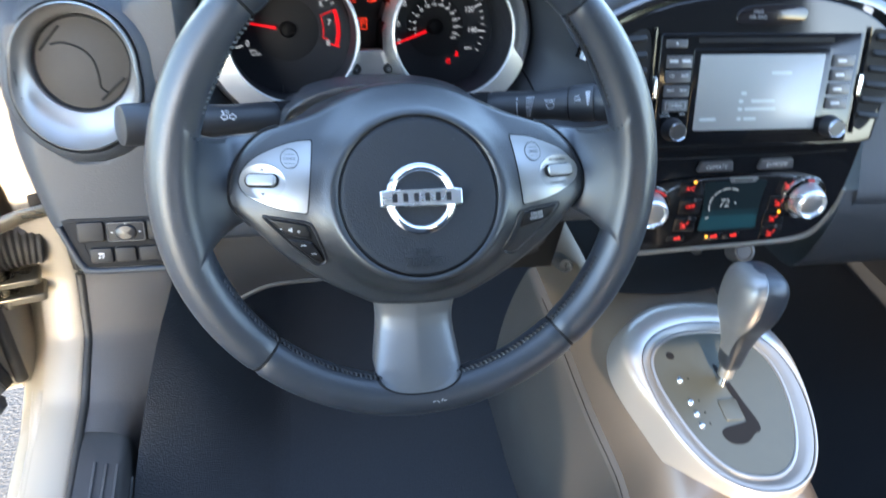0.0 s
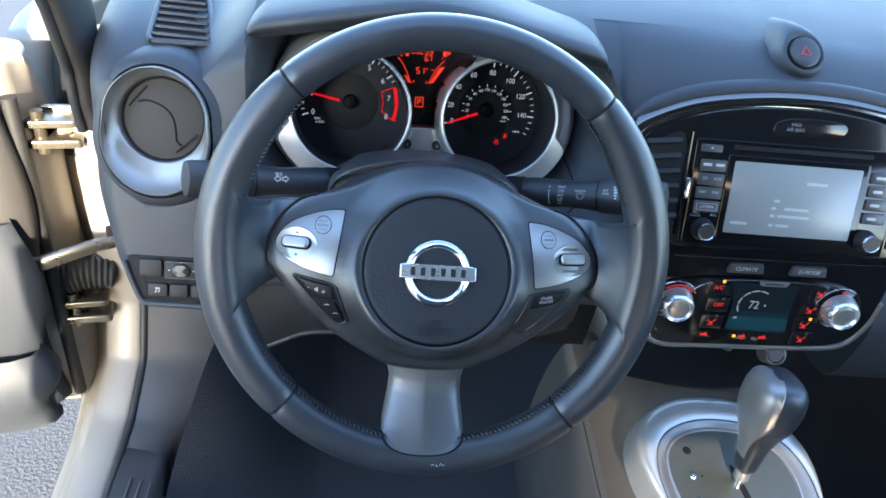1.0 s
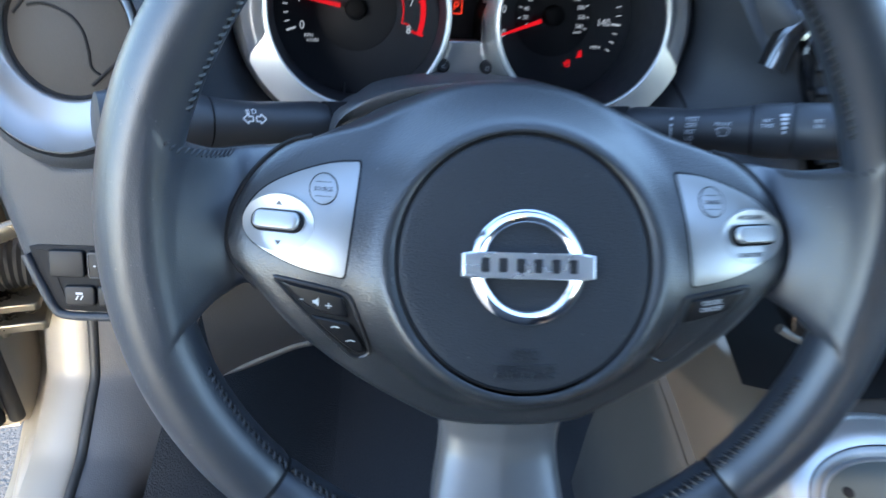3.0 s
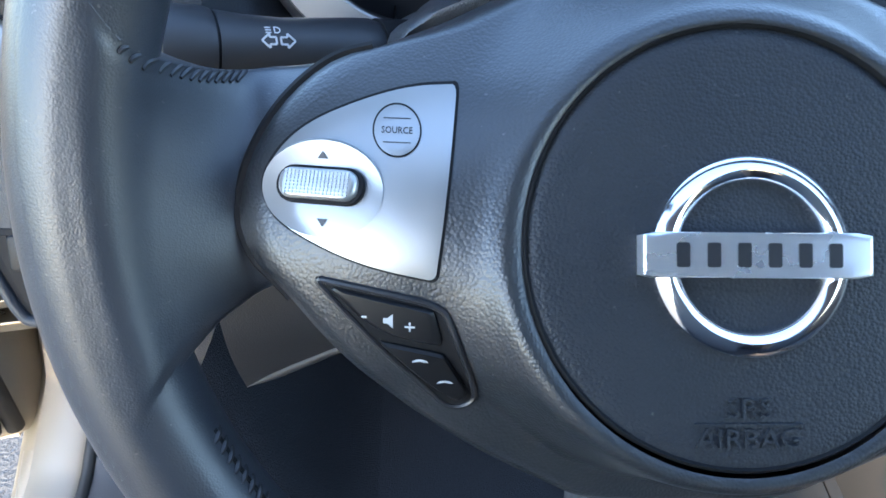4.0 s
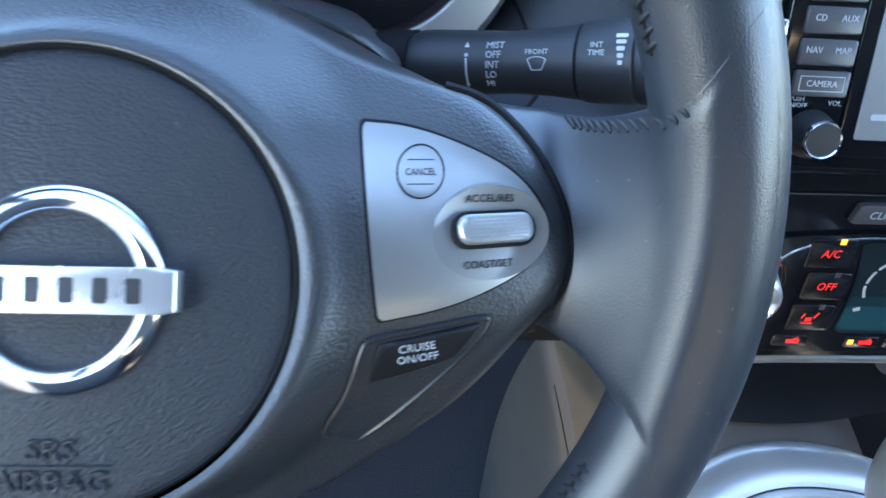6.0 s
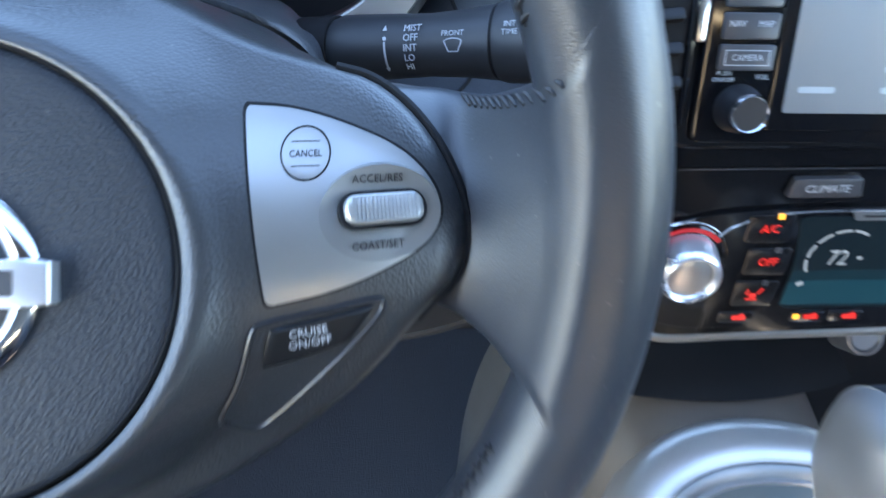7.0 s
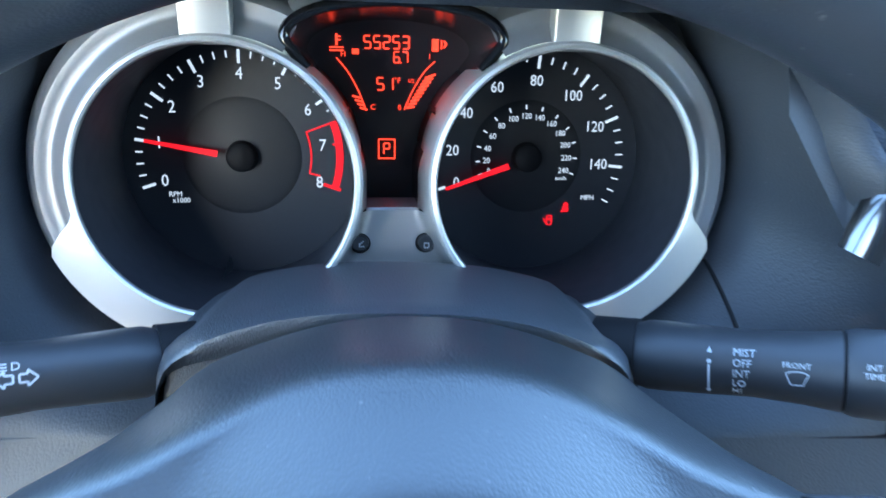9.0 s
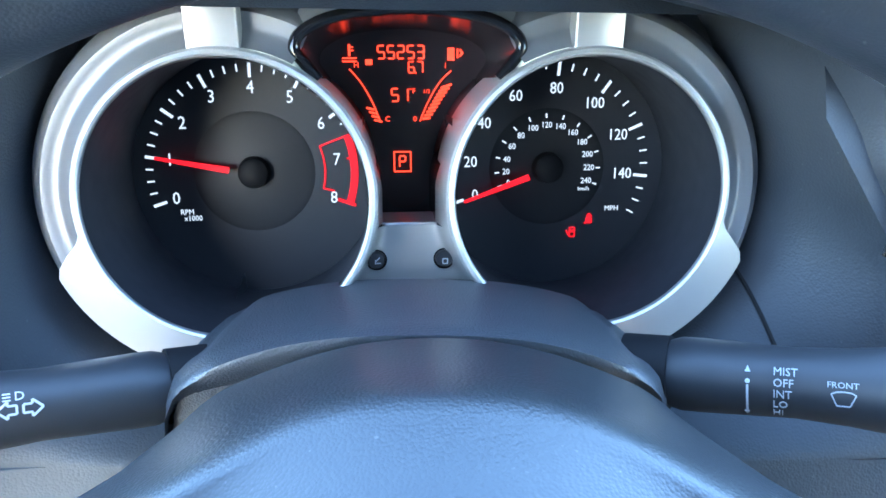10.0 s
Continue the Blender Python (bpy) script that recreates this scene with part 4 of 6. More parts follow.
    needle(c, RX, speed_angle(0.2), 0.0495)
    # warning lamps
    belt = lathe([(0.0, 0.0003), (0.0014, 0.0003)], 12)
    merge(belt, bars([(0, -0.0028, 90, 0.0030, 0.0034), (-0.0005, -0.0022, 50, 0.0060, 0.0008)], 0, 0.0004), Matrix())
    part("warning_lamp", belt, LIT_RED, c, "red seat belt warning lamp", at=pose(0.1022, -0.0260, DEEP + 0.001), smooth=False)
    door = bars([(0, 0, 90, 0.0052, 0.0006), (0.0028, 0, 90, 0.0052, 0.0006), (0.0014, 0.0026, 0, 0.0030, 0.0006), (0.0014, -0.0026, 0, 0.0030, 0.0006), (0.0014, 0.0005, 0, 0.0030, 0.0012), (-0.0012, -0.0004, 120, 0.0034, 0.0007)], 0, 0.0004)
    part("warning_lamp", door, LIT_RED, c, "red open door warning lamp", at=pose(0.0915, -0.0352, DEEP + 0.001), smooth=False)
    # centre display
    part("display_glass", prism(chaikin([(-0.060, 0.046), (-0.052, 0.078), (0.0, 0.092), (0.052, 0.078), (0.060, 0.046), (0.020, 0.026), (0.0135, -0.02), (-0.0135, -0.02), (-0.020, 0.026)], 3), DEEP - 0.0005, DEEP + 0.0006), LCD_DARK, c, "dark display glass")
    cx = -0.0014
    seven("55253", 0.0064, cx - 0.0102, 0.0625, LIT_ORANGE, c, "orange odometer digit")
    seven("6.7", 0.0056, cx + 0.0054, 0.0549, LIT_ORANGE, c, "orange trip digit")
    seven("51", 0.0064, cx - 0.0034, 0.0408, LIT_ORANGE, c, "orange temperature digit")
    words("\u00b0F", 0.0040, LIT_ORANGE, c, "symbol", x=cx + 0.0058, y=0.0426, z=DEEP + 0.0013)
    seven("P", 0.0060, cx, 0.0058, LIT_ORANGE, c, "orange gear letter")
    box = [(0.0, 0.0110, 0, 0.0095, 0.0007), (0.0, 0.0005, 0, 0.0095, 0.0007), (-0.0044, 0.0058, 90, 0.0110, 0.0007), (0.0044, 0.0058, 90, 0.0110, 0.0007)]
    part("gear_box_mark", bars([(cx + x, y, a, l, w) for x, y, a, l, w in box], 0, 0.0004), LIT_ORANGE, c, at=pose(0, 0, DEEP + 0.0012), smooth=False)
    def scale_line(pts):
        """A fine curved line as short strokes."""
        run = [Vector(along(pts, k / 10)) for k in range(11)]
        return [((p.x + q.x) / 2, (p.y + q.y) / 2, math.degrees(math.atan2(q.y - p.y, q.x - p.x)), (q - p).length * 1.08, 0.0007) for p, q in zip(run, run[1:])]
    temp = scale_line([(-0.0281, 0.0541), (-0.0222, 0.0470), (-0.0166, 0.0370), (-0.0128, 0.0272)])
    temp += [(-0.0178 + 0.0013 * k, 0.0338 - 0.0021 * k, -14, 0.0044, 0.0010) for k in range(4)]
    fuel = scale_line([(0.0247, 0.0531), (0.0186, 0.0470), (0.0126, 0.0372), (0.0082, 0.0272)])
    fuel += [(0.0222 - 0.00118 * k, 0.0452 - 0.00185 * k, 18 - k, 0.0062 - 0.0002 * k, 0.0012) for k in range(10)]
    part("temperature_scale", bars(temp, 0, 0.0004), LIT_ORANGE, c, "orange temperature bars", at=pose(0, 0, DEEP + 0.0012), smooth=False)
    part("fuel_scale", bars(fuel, 0, 0.0004), LIT_ORANGE, c, "orange fuel bars", at=pose(0, 0, DEEP + 0.0012), smooth=False)
    for t, x, y, s in (("H", -0.0245, 0.0560, 0.004), ("C", -0.0089, 0.0283, 0.004), ("0", 0.0056, 0.0282, 0.004), ("1", 0.0218, 0.0555, 0.004), ("1/2", 0.0118, 0.0425, 0.003)):
        words(t, s, LIT_ORANGE, c, "symbol", x=x, y=y, z=DEEP + 0.0013)
    icon = [(0, 0.002, 90, 0.006, 0.0012), (0.0012, 0.0035, 0, 0.002, 0.0007), (0.0012, 0.0018, 0, 0.002, 0.0007), (0, -0.002, 0, 0.0075, 0.0008), (0, -0.0036, 0, 0.0075, 0.0008)]
    part("coolant_symbol", bars(icon, 0, 0.0004), LIT_ORANGE, c, at=pose(-0.0279, 0.0615, DEEP + 0.0012), smooth=False)
    part("pump_symbol", bars([(-0.0012, 0, 90, 0.0065, 0.0036), (0.0022, 0.0004, 90, 0.0048, 0.0008), (0.0042, 0.0, 60, 0.0030, 0.0009), (0.0042, 0.0012, -60, 0.0030, 0.0009)], 0, 0.0004), LIT_ORANGE, c, at=pose(0.0259, 0.0614, DEEP + 0.0012), smooth=False)
    part("trip_symbol", bars([(0, 0, 0, 0.0036, 0.0028)], 0, 0.0004), LIT_ORANGE, c, at=pose(-0.0180, 0.0575, DEEP + 0.0012), smooth=False)
    # housing arch over the display and the silver bridge under it
    mouth = [(-0.0385, 0.0500), (-0.0440, 0.0570), (-0.0480, 0.0630), (-0.0440, 0.0700), (-0.0290, 0.0762), (0.0, 0.0790), (0.0290, 0.0762), (0.0440, 0.0700), (0.0480, 0.0630), (0.0440, 0.0570), (0.0385, 0.0500)]
    arch = [along(mouth, k / 40) for k in range(41)]
    part("display_housing", tube([(x, y, -0.0105) for x, y in arch], 0.0026, 12), GLOSS, c, "glossy black arch over the display")
    part("display_tunnel", grid(lambda i, j: (arch[int(round(i * 40))][0] * (1 - 0.10 * j), arch[int(round(i * 40))][1] - 0.001 - 0.004 * j, -0.011 + (DEEP + 0.011) * j), 41, 8), TUNNEL, c, "dark display tunnel")

    def brow(i, j):
        x, y = arch[int(round(i * 40))]
        out, z = [(0.0015, -0.0125), (0.005, -0.0135), (0.009, -0.017), (0.013, -0.026), (0.016, -0.045)][int(round(j * 4))]
        return (x * (1 + out * 2), y + out, z)
    part("display_brow", grid(lambda i, j: brow(0.15 + 0.70 * i, j), 29, 5), POD, c, "grey brow over the display", angle=60)
    # the bridge is a saddle that runs up to both rings
    wide = lambda y: DX - math.sqrt(0.0630 ** 2 - y * y)

    def saddle(i, j):
        y = -0.0185 - 0.0405 * j
        x = wide(y) * (2 * i - 1)
        return (x, y, -0.034 + 0.029 * abs(2 * i - 1) ** 9)
    part("bridge", grid(saddle, 41, 20), RING, c, "satin silver bridge between the rings", angle=60)
    part("bridge_step", prism(rrect(0.0262, 0.0066, 0.001, 2, 0.0, -0.0205), -0.060, -0.0345, 0.001), SATIN_DULL, c, "step under the display")
    for s in (-1, 1):
        def arm(i, j, s=s):
            y = -0.0185 + 0.050 * j
            near = 0.0128 + 0.0085 * smooth(-0.002, 0.030, y)
            return (s * (near + (wide(y) - near) * i), y, -0.040 + 0.035 * i ** 1.4)
        part("bridge_arm", grid(arm, 9, 16), RING, c, "silver strip beside the display", angle=60)
        part("bridge_wall", grid(lambda i, j, s=s: (s * (0.0128 + 0.0085 * smooth(-0.002, 0.030, -0.0185 + 0.050 * i)), -0.0185 + 0.050 * i, -0.040 + (DEEP + 0.040) * j), 12, 3), TUNNEL, c)
    for s in (-1, 1):
        b = part("button", lathe([(0.0, 0.0022), (0.0036, 0.0022), (0.0043, 0.0014), (0.0044, -0.002)], 28), BUTTON, c, "small black push button", at=pose(s * 0.0164, -0.0350, -0.0328))
        part("button_collar", lathe([(0.0044, -0.001), (0.0046, 0.0008), (0.0052, 0.0002)], 28), GROOVE, b)
        part("symbol", bars([(0.0004, 0.0003, 0, 0.0024, 0.0005), (-0.0008, -0.0009, 90, 0.0024, 0.0005), (0.0015, -0.0009, 90, 0.0024, 0.0005), (0.0004, -0.0021, 0, 0.0024, 0.0005)] if s > 0 else [(0.0006, 0.0006, 45, 0.0030, 0.0005), (-0.0004, -0.0006, 90, 0.0022, 0.0005), (0.0008, -0.0012, 0, 0.0026, 0.0005)], 0.0022, 0.0024), WHITE_INK, b, smooth=False)


# ---- dashboard ----
def dash_profile(t, x):
    """A point of the dashboard's skin: t runs from the windscreen's foot over the brow and down to the knee edge."""
    pts = [(0.92, 1.100), (0.62, 1.098), (0.42, 1.092), (0.30, 1.082), (0.235, 1.066), (0.205, 1.045), (0.196, 1.015), (0.192, 0.975), (0.182, 0.925), (0.165, 0.880), (0.148, 0.845), (0.140, 0.822), (0.150, 0.806), (0.190, 0.795), (0.40, 0.770)]
    f = t * (len(pts) - 1)
    k = min(int(f), len(pts) - 2)
    f -= k
    a = [pts[max(0, min(len(pts) - 1, k + d))] for d in (-1, 0, 1, 2)]
    out = []
    for i in (0, 1):
        p0, p1, p2, p3 = (q[i] for q in a)
        out.append(0.5 * (2 * p1 + (p2 - p0) * f + (2 * p0 - 5 * p1 + 4 * p2 - p3) * f * f + (3 * p1 - p0 - 3 * p2 + p3) * f ** 3))
    y, z = out
    side = 40 * max(0.0, -x - 0.315 + 0.02 * smooth(0.90, 0.80, z)) ** 2
    sink = 0.043 * smooth(0.175, 0.245, -x) * smooth(0.965, 1.06, z)
    far = math.hypot(x + 0.2715, (z - sink - 0.9695) * 0.93)
    y += side
    y += (1 - smooth(0.058, 0.108, far)) * max(0.0, 0.194 + (z - sink - 0.9730) * 0.364 - y) - 0.009 * (1 - smooth(0.07, 0.14, far))
    drop = z - sink - 0.9695
    well = math.hypot(x + 0.2715, drop * (0.93 if drop > 0 else 0.64))
    return (x, y + 0.05 * (1 - smooth(0.0455, 0.0505, well)), z - sink)


def dash_sheet(x0, x1, nx, t0=0.0, t1=1.0, nt=70):
    return grid(lambda i, j: dash_profile(t0 + (t1 - t0) * j, x0 + (x1 - x0) * i), nx, nt)


def dashboard():
    d = thing("dashboard", pose(0, 0, 0), "dark blue-grey grained dashboard with an instrument hood", "dashboard")
    part("dash_left", dash_sheet(-0.374, -0.186, 80, nt=150), DASH, d, "left end of the dashboard", angle=80)
    part("dash_right", dash_sheet(0.158, 0.196, 8, 0.0, 0.222, 30), DASH, d, "dashboard skin beside the hood", angle=80)
    part("dash_top", dash_sheet(-0.186, 0.162, 12, 0.0, 0.30, 30), DASH, d, "dashboard top behind the hood", angle=80)
    part("dash_middle", dash_sheet(0.196, 0.548, 28, 0.0, 0.222, 30), DASH, d, "dashboard top above the centre stack", angle=80)
    def slope(i, j):
        """The dash rolls down on to the arch of the centre stack."""
        f = i * 1.12 - 0.12
        x, y = along(BROW_ARCH, max(0.0, f))
        low = STACK @ Vector((x * 1.03, y + 0.0105, -0.013))
        low += Vector((-0.030, 0.020, 0.045)) * max(0.0, -f) / 0.12
        top = Vector(dash_profile(0.220, low.x))
        p = top.lerp(low, j)
        p.z = top.z - (top.z - low.z) * (0.35 * j + 0.65 * j ** 2.6)
        return p
    part("dash_slope", grid(slope, 66, 18), DASH, d, "dash skin that rolls down to the stack's arch", angle=80)
    part("dash_passenger", dash_sheet(0.535, 1.13, 24), DASH, d, "passenger side of the dashboard", angle=80)
    part("glovebox", grid(lambda i, j: (0.518 + 0.612 * i, *along([(0.146, 0.832), (0.140, 0.800), (0.148, 0.750), (0.162, 0.712), (0.185, 0.697), (0.28, 0.688), (0.55, 0.670)], j)), 12, 36), DASH, d, "dark glovebox under the passenger side", angle=80)
    part("dash_lower", dash_sheet(-0.186, -0.095, 10, 0.635, 1.0, 40), DASH, d, "lower dash skin beside the column", angle=80)
    part("dash_lower", dash_sheet(0.095, 0.250, 10, 0.635, 1.0, 40), DASH, d, "lower dash skin beside the column", angle=80)
    # The shade under the column is put into this panel's colour.
    part("knee_panel", grid(lambda i, j: (-0.188 + 0.428 * i, 0.226 + 0.045 * (1 - max(0.0, j - 0.1) / 0.9) + 0.05 * max(0.0, 0.1 - j) / 0.1, 0.642 + 0.261 * max(0.0, j - 0.1) / 0.9), 16, 31), VOID, d, "knee panel under the column, near-black for the shade there")
    edge = [(-0.205, 0.190, 0.664), (-0.19, 0.190, 0.674), (-0.160, 0.190, 0.692), (-0.127, 0.190, 0.708), (-0.08, 0.190, 0.712), (0.0, 0.190, 0.712), (0.09, 0.192, 0.712), (0.15, 0.194, 0.722), (0.185, 0.196, 0.735)]
    rail = [along(edge, k / 60) for k in range(61)]
    part("knee_bolster", grid(lambda i, j: (rail[int(round(60 * i))][0], rail[int(round(60 * i))][1] - 0.022 * j - 0.012 * math.sin(math.pi * j), rail[int(round(60 * i))][2] * (1 - j) + 0.808 * j), 61, 12), BOLSTER, d, "rounded knee bolster under the column", angle=60)
    part("bolster_edge", tube(rail, [0.0035 * smooth(0, 12, k) + 0.0003 for k in range(61)], 10), BOLSTER, d, "rolled lower edge")
    # hood over the dials: a visor whose lip rises in the middle, and the cowl under it that runs down to the pods
    cx, half = -0.010, 0.180

    def lip(f):
        x = -1 + 2 * f
        return Vector((cx + half * x, 0.200 + 0.016 * x ** 6, 1.0960 - 0.041 * (math.sqrt(x * x + 0.05) - 0.2236) - 0.003 * abs(x) ** 8))

    def skin_at(x, z):
        """The dashboard's face at that height."""
        t = 0.35 + 0.45 * smooth(1.06, 0.86, z)
        for _ in range(40):
            t += (dash_profile(t, x)[2] - z) * 0.8
        return Vector(dash_profile(t, x))

    def frame_edge(i):
        if i < 0.08:
            f = i / 0.08
            return skin_at(-0.120 - 0.068 * f, 0.882 + 0.004 * f)
        if i < 0.28:
            f = (i - 0.08) / 0.20
            return skin_at(-0.188, 0.886 + 0.155 * f).lerp(lip(0.006), smooth(0.75, 1, f))
        if i < 0.72:
            return lip(0.006 + 0.988 * (i - 0.28) / 0.44) + Vector((0, 0.004, -0.004))
        if i < 0.77:
            f = (i - 0.72) / 0.05
            return lip(0.994).lerp(skin_at(0.205, 1.006), f) + Vector((0, 0.002 + 0.005 * math.sin(math.pi * f), -0.002 - 0.003 * math.sin(math.pi * f)))
        if i < 0.92:
            z = 0.886 + 0.120 * (0.92 - i) / 0.15
            return skin_at(0.231 - 0.026 * smooth(0.94, 1.00, z), z)
        f = (1 - i) / 0.08
        return skin_at(0.102 + 0.129 * f, 0.882 + 0.004 * f)

    def pod_edge(i):
        if i < 0.36:
            a, x0 = radians(262 - (262 - 92) * i / 0.36), -DX
        elif i > 0.64:
            a, x0 = radians(88 - (88 + 82) * (i - 0.64) / 0.36), DX
        else:
            return CLUSTER @ Vector((-DX + 2 * DX * (i - 0.36) / 0.28, 0.1110, -0.052))
        up = 0.019 * smooth(0.5, 0.95, math.sin(a))
        return CLUSTER @ Vector((x0 + (0.0865 + up) * math.cos(a), (0.0865 + up) * math.sin(a), -0.036 - 0.75 * up))

    def cowl(i, j):
        p, q = frame_edge(i), pod_edge(i)
        k = math.sin(math.pi * j)
        m = p.lerp(q, j)
        m.y = p.y + (q.y - p.y) * j ** (1.7 - 0.9 * smooth(0.30, 0.38, i) * (1 - smooth(0.62, 0.70, i)))
        return m + Vector((0, 0, 0.003 * k))

    def hood(i, j):
        p = lip(i)
        back, up = [(0.010, -0.012), (0.003, -0.006), (-0.001, -0.002), (-0.002, 0.002), (0.001, 0.006), (0.008, 0.009), (0.035, 0.012), (0.08, 0.011), (0.14, 0.002), (0.20, -0.025)][min(9, int(round(j * 9)))]
        end = max(0.0, abs(2 * i - 1) - 0.9) / 0.1
        skirt = 0.005 if end > 0.99 else 0.0
        return (p.x, p.y + back, p.z + up * (1 - 0.2 * end) - 0.008 * end * end - skirt)
    seam = [cowl(0.878 + 0.072 * f, 1.0 - 0.52 * f ** 0.75) for f in np.linspace(0, 1, 24)]
    part("seam", tube(seam, 0.0011, 8), GROOVE, d, "fine joint of the column trim")
    part("cowl", grid(cowl, 110, 16), DASH, d, "cowl between the hood and the dial pods", angle=70)
    part("instrument_hood", grid(hood, 90, 10), DASH, d, "arched hood over the dials", angle=70)
    # hazard switch
    hz = part("hazard_switch", lathe([(0.0, 0.0035), (0.0140, 0.0040), (0.0160, 0.0030), (0.0165, 0.0010), (0.0166, -0.010)], 48), BUTTON, d, "round black hazard switch", at=pose(0.373, 0.2375, 1.0800, 46))
    part("hazard_gap", lathe([(0.0164, 0.0006), (0.0180, 0.0008), (0.0190, -0.004)], 48), GROOVE, hz)

    def hump(i, j):
        """Teardrop moulding: a soft collar round the switch with a tail that runs back over the dash."""
        a = 2 * math.pi * i
        back = max(0.0, math.sin(a + 0.35)) ** 1.5
        r = [0.0182, 0.0196, 0.0214, 0.0236, 0.0262, 0.0300][min(5, int(round(j * 5)))]
        z = [0.0004, 0.0022, 0.0024, 0.0000, -0.008, -0.024][min(5, int(round(j * 5)))]
        tail = 0.030 * back * j ** 2.2
        return (r * math.cos(a) - 0.5 * tail, r * math.sin(a) + tail, z - 0.5 * tail)
    part("hazard_bezel", grid(hump, 72, 6, closed_u=True), DASH, hz, "teardrop moulded bezel", angle=80)
    tri = [Vector((0.0062 * math.cos(radians(a)), 0.0062 * math.sin(radians(a)) - 0.001)) for a in (90, 210, 330)]
    bm = bmesh.new()
    for a, b in zip(tri, tri[1:] + tri[:1]):
        e = (b - a).normalized() * 0.0006
        n = Vector((-e.y, e.x))
        merge(bm, prism([a - n, b - n, b + n, a + n], 0, 0.0003))
    part("hazard_symbol", bm, mat("dull_red", (0.30, 0.02, 0.02), 0.4), hz, at=pose(0, 0, 0.0041))


def corner_vent():
    v = thing("air_vent", pose(-0.2715, 0.1835, 0.9738, 70, 0, -4) @ Matrix.Scale(1.05, 4), "round corner air vent with a silver ring, closed", "air vent")

    def ring(i, j):
        a = 2 * math.pi * i
        low = max(0.0, -math.sin(a)) ** 1.4
        ro = 0.0490 + 0.0215 * low
        t = j * 8
        prof = [(0.0398, -0.024), (0.0400, -0.016), (0.0406, -0.013 - 0.001 * low), (0.0420, -0.010 - 0.003 * low), (0.041 + (ro - 0.041) * 0.40, -0.007 - 0.004 * low), (0.041 + (ro - 0.041) * 0.75, -0.001 - 0.003 * low), (ro - 0.0012, 0.0055), (ro, 0.0045), (ro + 0.0006, -0.010)]
        r, z = prof[min(8, int(round(t)))]
        return (r * math.cos(a), r * math.sin(a), z)
    part("ring", grid(ring, 96, 9, closed_u=True), VENT_RING, v, "satin silver vent ring with a deep lower scoop", angle=60)

    def collar(i, j):
        a = 2 * math.pi * i
        low = max(0.0, -math.sin(a)) ** 1.4
        ro = 0.0497 + 0.0218 * low
        r, z = [(ro, -0.006), (ro + 0.002, 0.001), (ro + 0.006, -0.001), (ro + 0.014, -0.012), (ro + 0.02, -0.03)][min(4, int(round(j * 4)))]
        return (r * math.cos(a), r * math.sin(a), z)
    part("housing", grid(collar, 72, 5, closed_u=True), DASH, v, "dark moulded surround", angle=60)
    ball = part("flap_disc", lathe([(0.0, 0.0060), (0.015, 0.0052), (0.030, 0.0022), (0.0380, -0.001), (0.0398, -0.010)], 64), PILLAR, v, "dark grey round flap", at=pose(0, 0, -0.018))
    part("flap_gap", lathe([(0.0375, -0.0012), (0.0394, 0.0006), (0.0402, -0.004)], 64), GROOVE, v, at=pose(0, 0, -0.0175))
    curve = [(-0.0225, 0.0150), (-0.012, 0.0165), (0.002, 0.0120), (0.0105, 0.003), (0.0135, -0.009), (0.0140, -0.0190), (0.0185, -0.0235)]
    surf = lambda x, y: 0.0062 - 4.4 * (x * x + y * y)
    part("flap_line", tube([(*q, surf(*q)) for q in [along(curve, k / 40) for k in range(41)]], 0.0010, 8), GROOVE, ball)
    for a, b in (((-0.0320, 0.010), (-0.015, 0.0300)), ((0.0135, -0.0300), (0.0330, -0.0115))):
        part("flap_edge", tube([(a[0], a[1], surf(*a) + 0.001), (b[0], b[1], surf(*b) + 0.001)], 0.0010, 8), GROOVE, ball)


def defroster():
    g = thing("defroster_grille", pose(-0.270, 0.312, 1.0405, 7, 0, 14), "dark side window defroster grille with slats", "grille")
    out = chaikin([(-0.036, -0.068), (-0.036, -0.068), (0.028, -0.078), (0.028, -0.078), (0.024, 0.078), (0.024, 0.078), (-0.022, 0.072), (-0.022, 0.072)], 2)
    part("opening", prism(out, -0.006, 0.0015), VOID, g)
    for k in range(8):
        y = -0.060 + 0.0165 * k
        lo, hi = -0.032 + 0.0016 * k, 0.0245 - 0.0005 * k
        part("slat", block(hi - lo, 0.0070, 0.003, 0.001, 0.001), DASH, g, at=pose((lo + hi) / 2, y, 0.0012, -28, 0, -13))
    bm = tube([(p.x, p.y, 0.0015) for p in list(out) + [out[0]]], 0.0030, 10)
    part("surround", bm, DASH, g, "moulded frame")


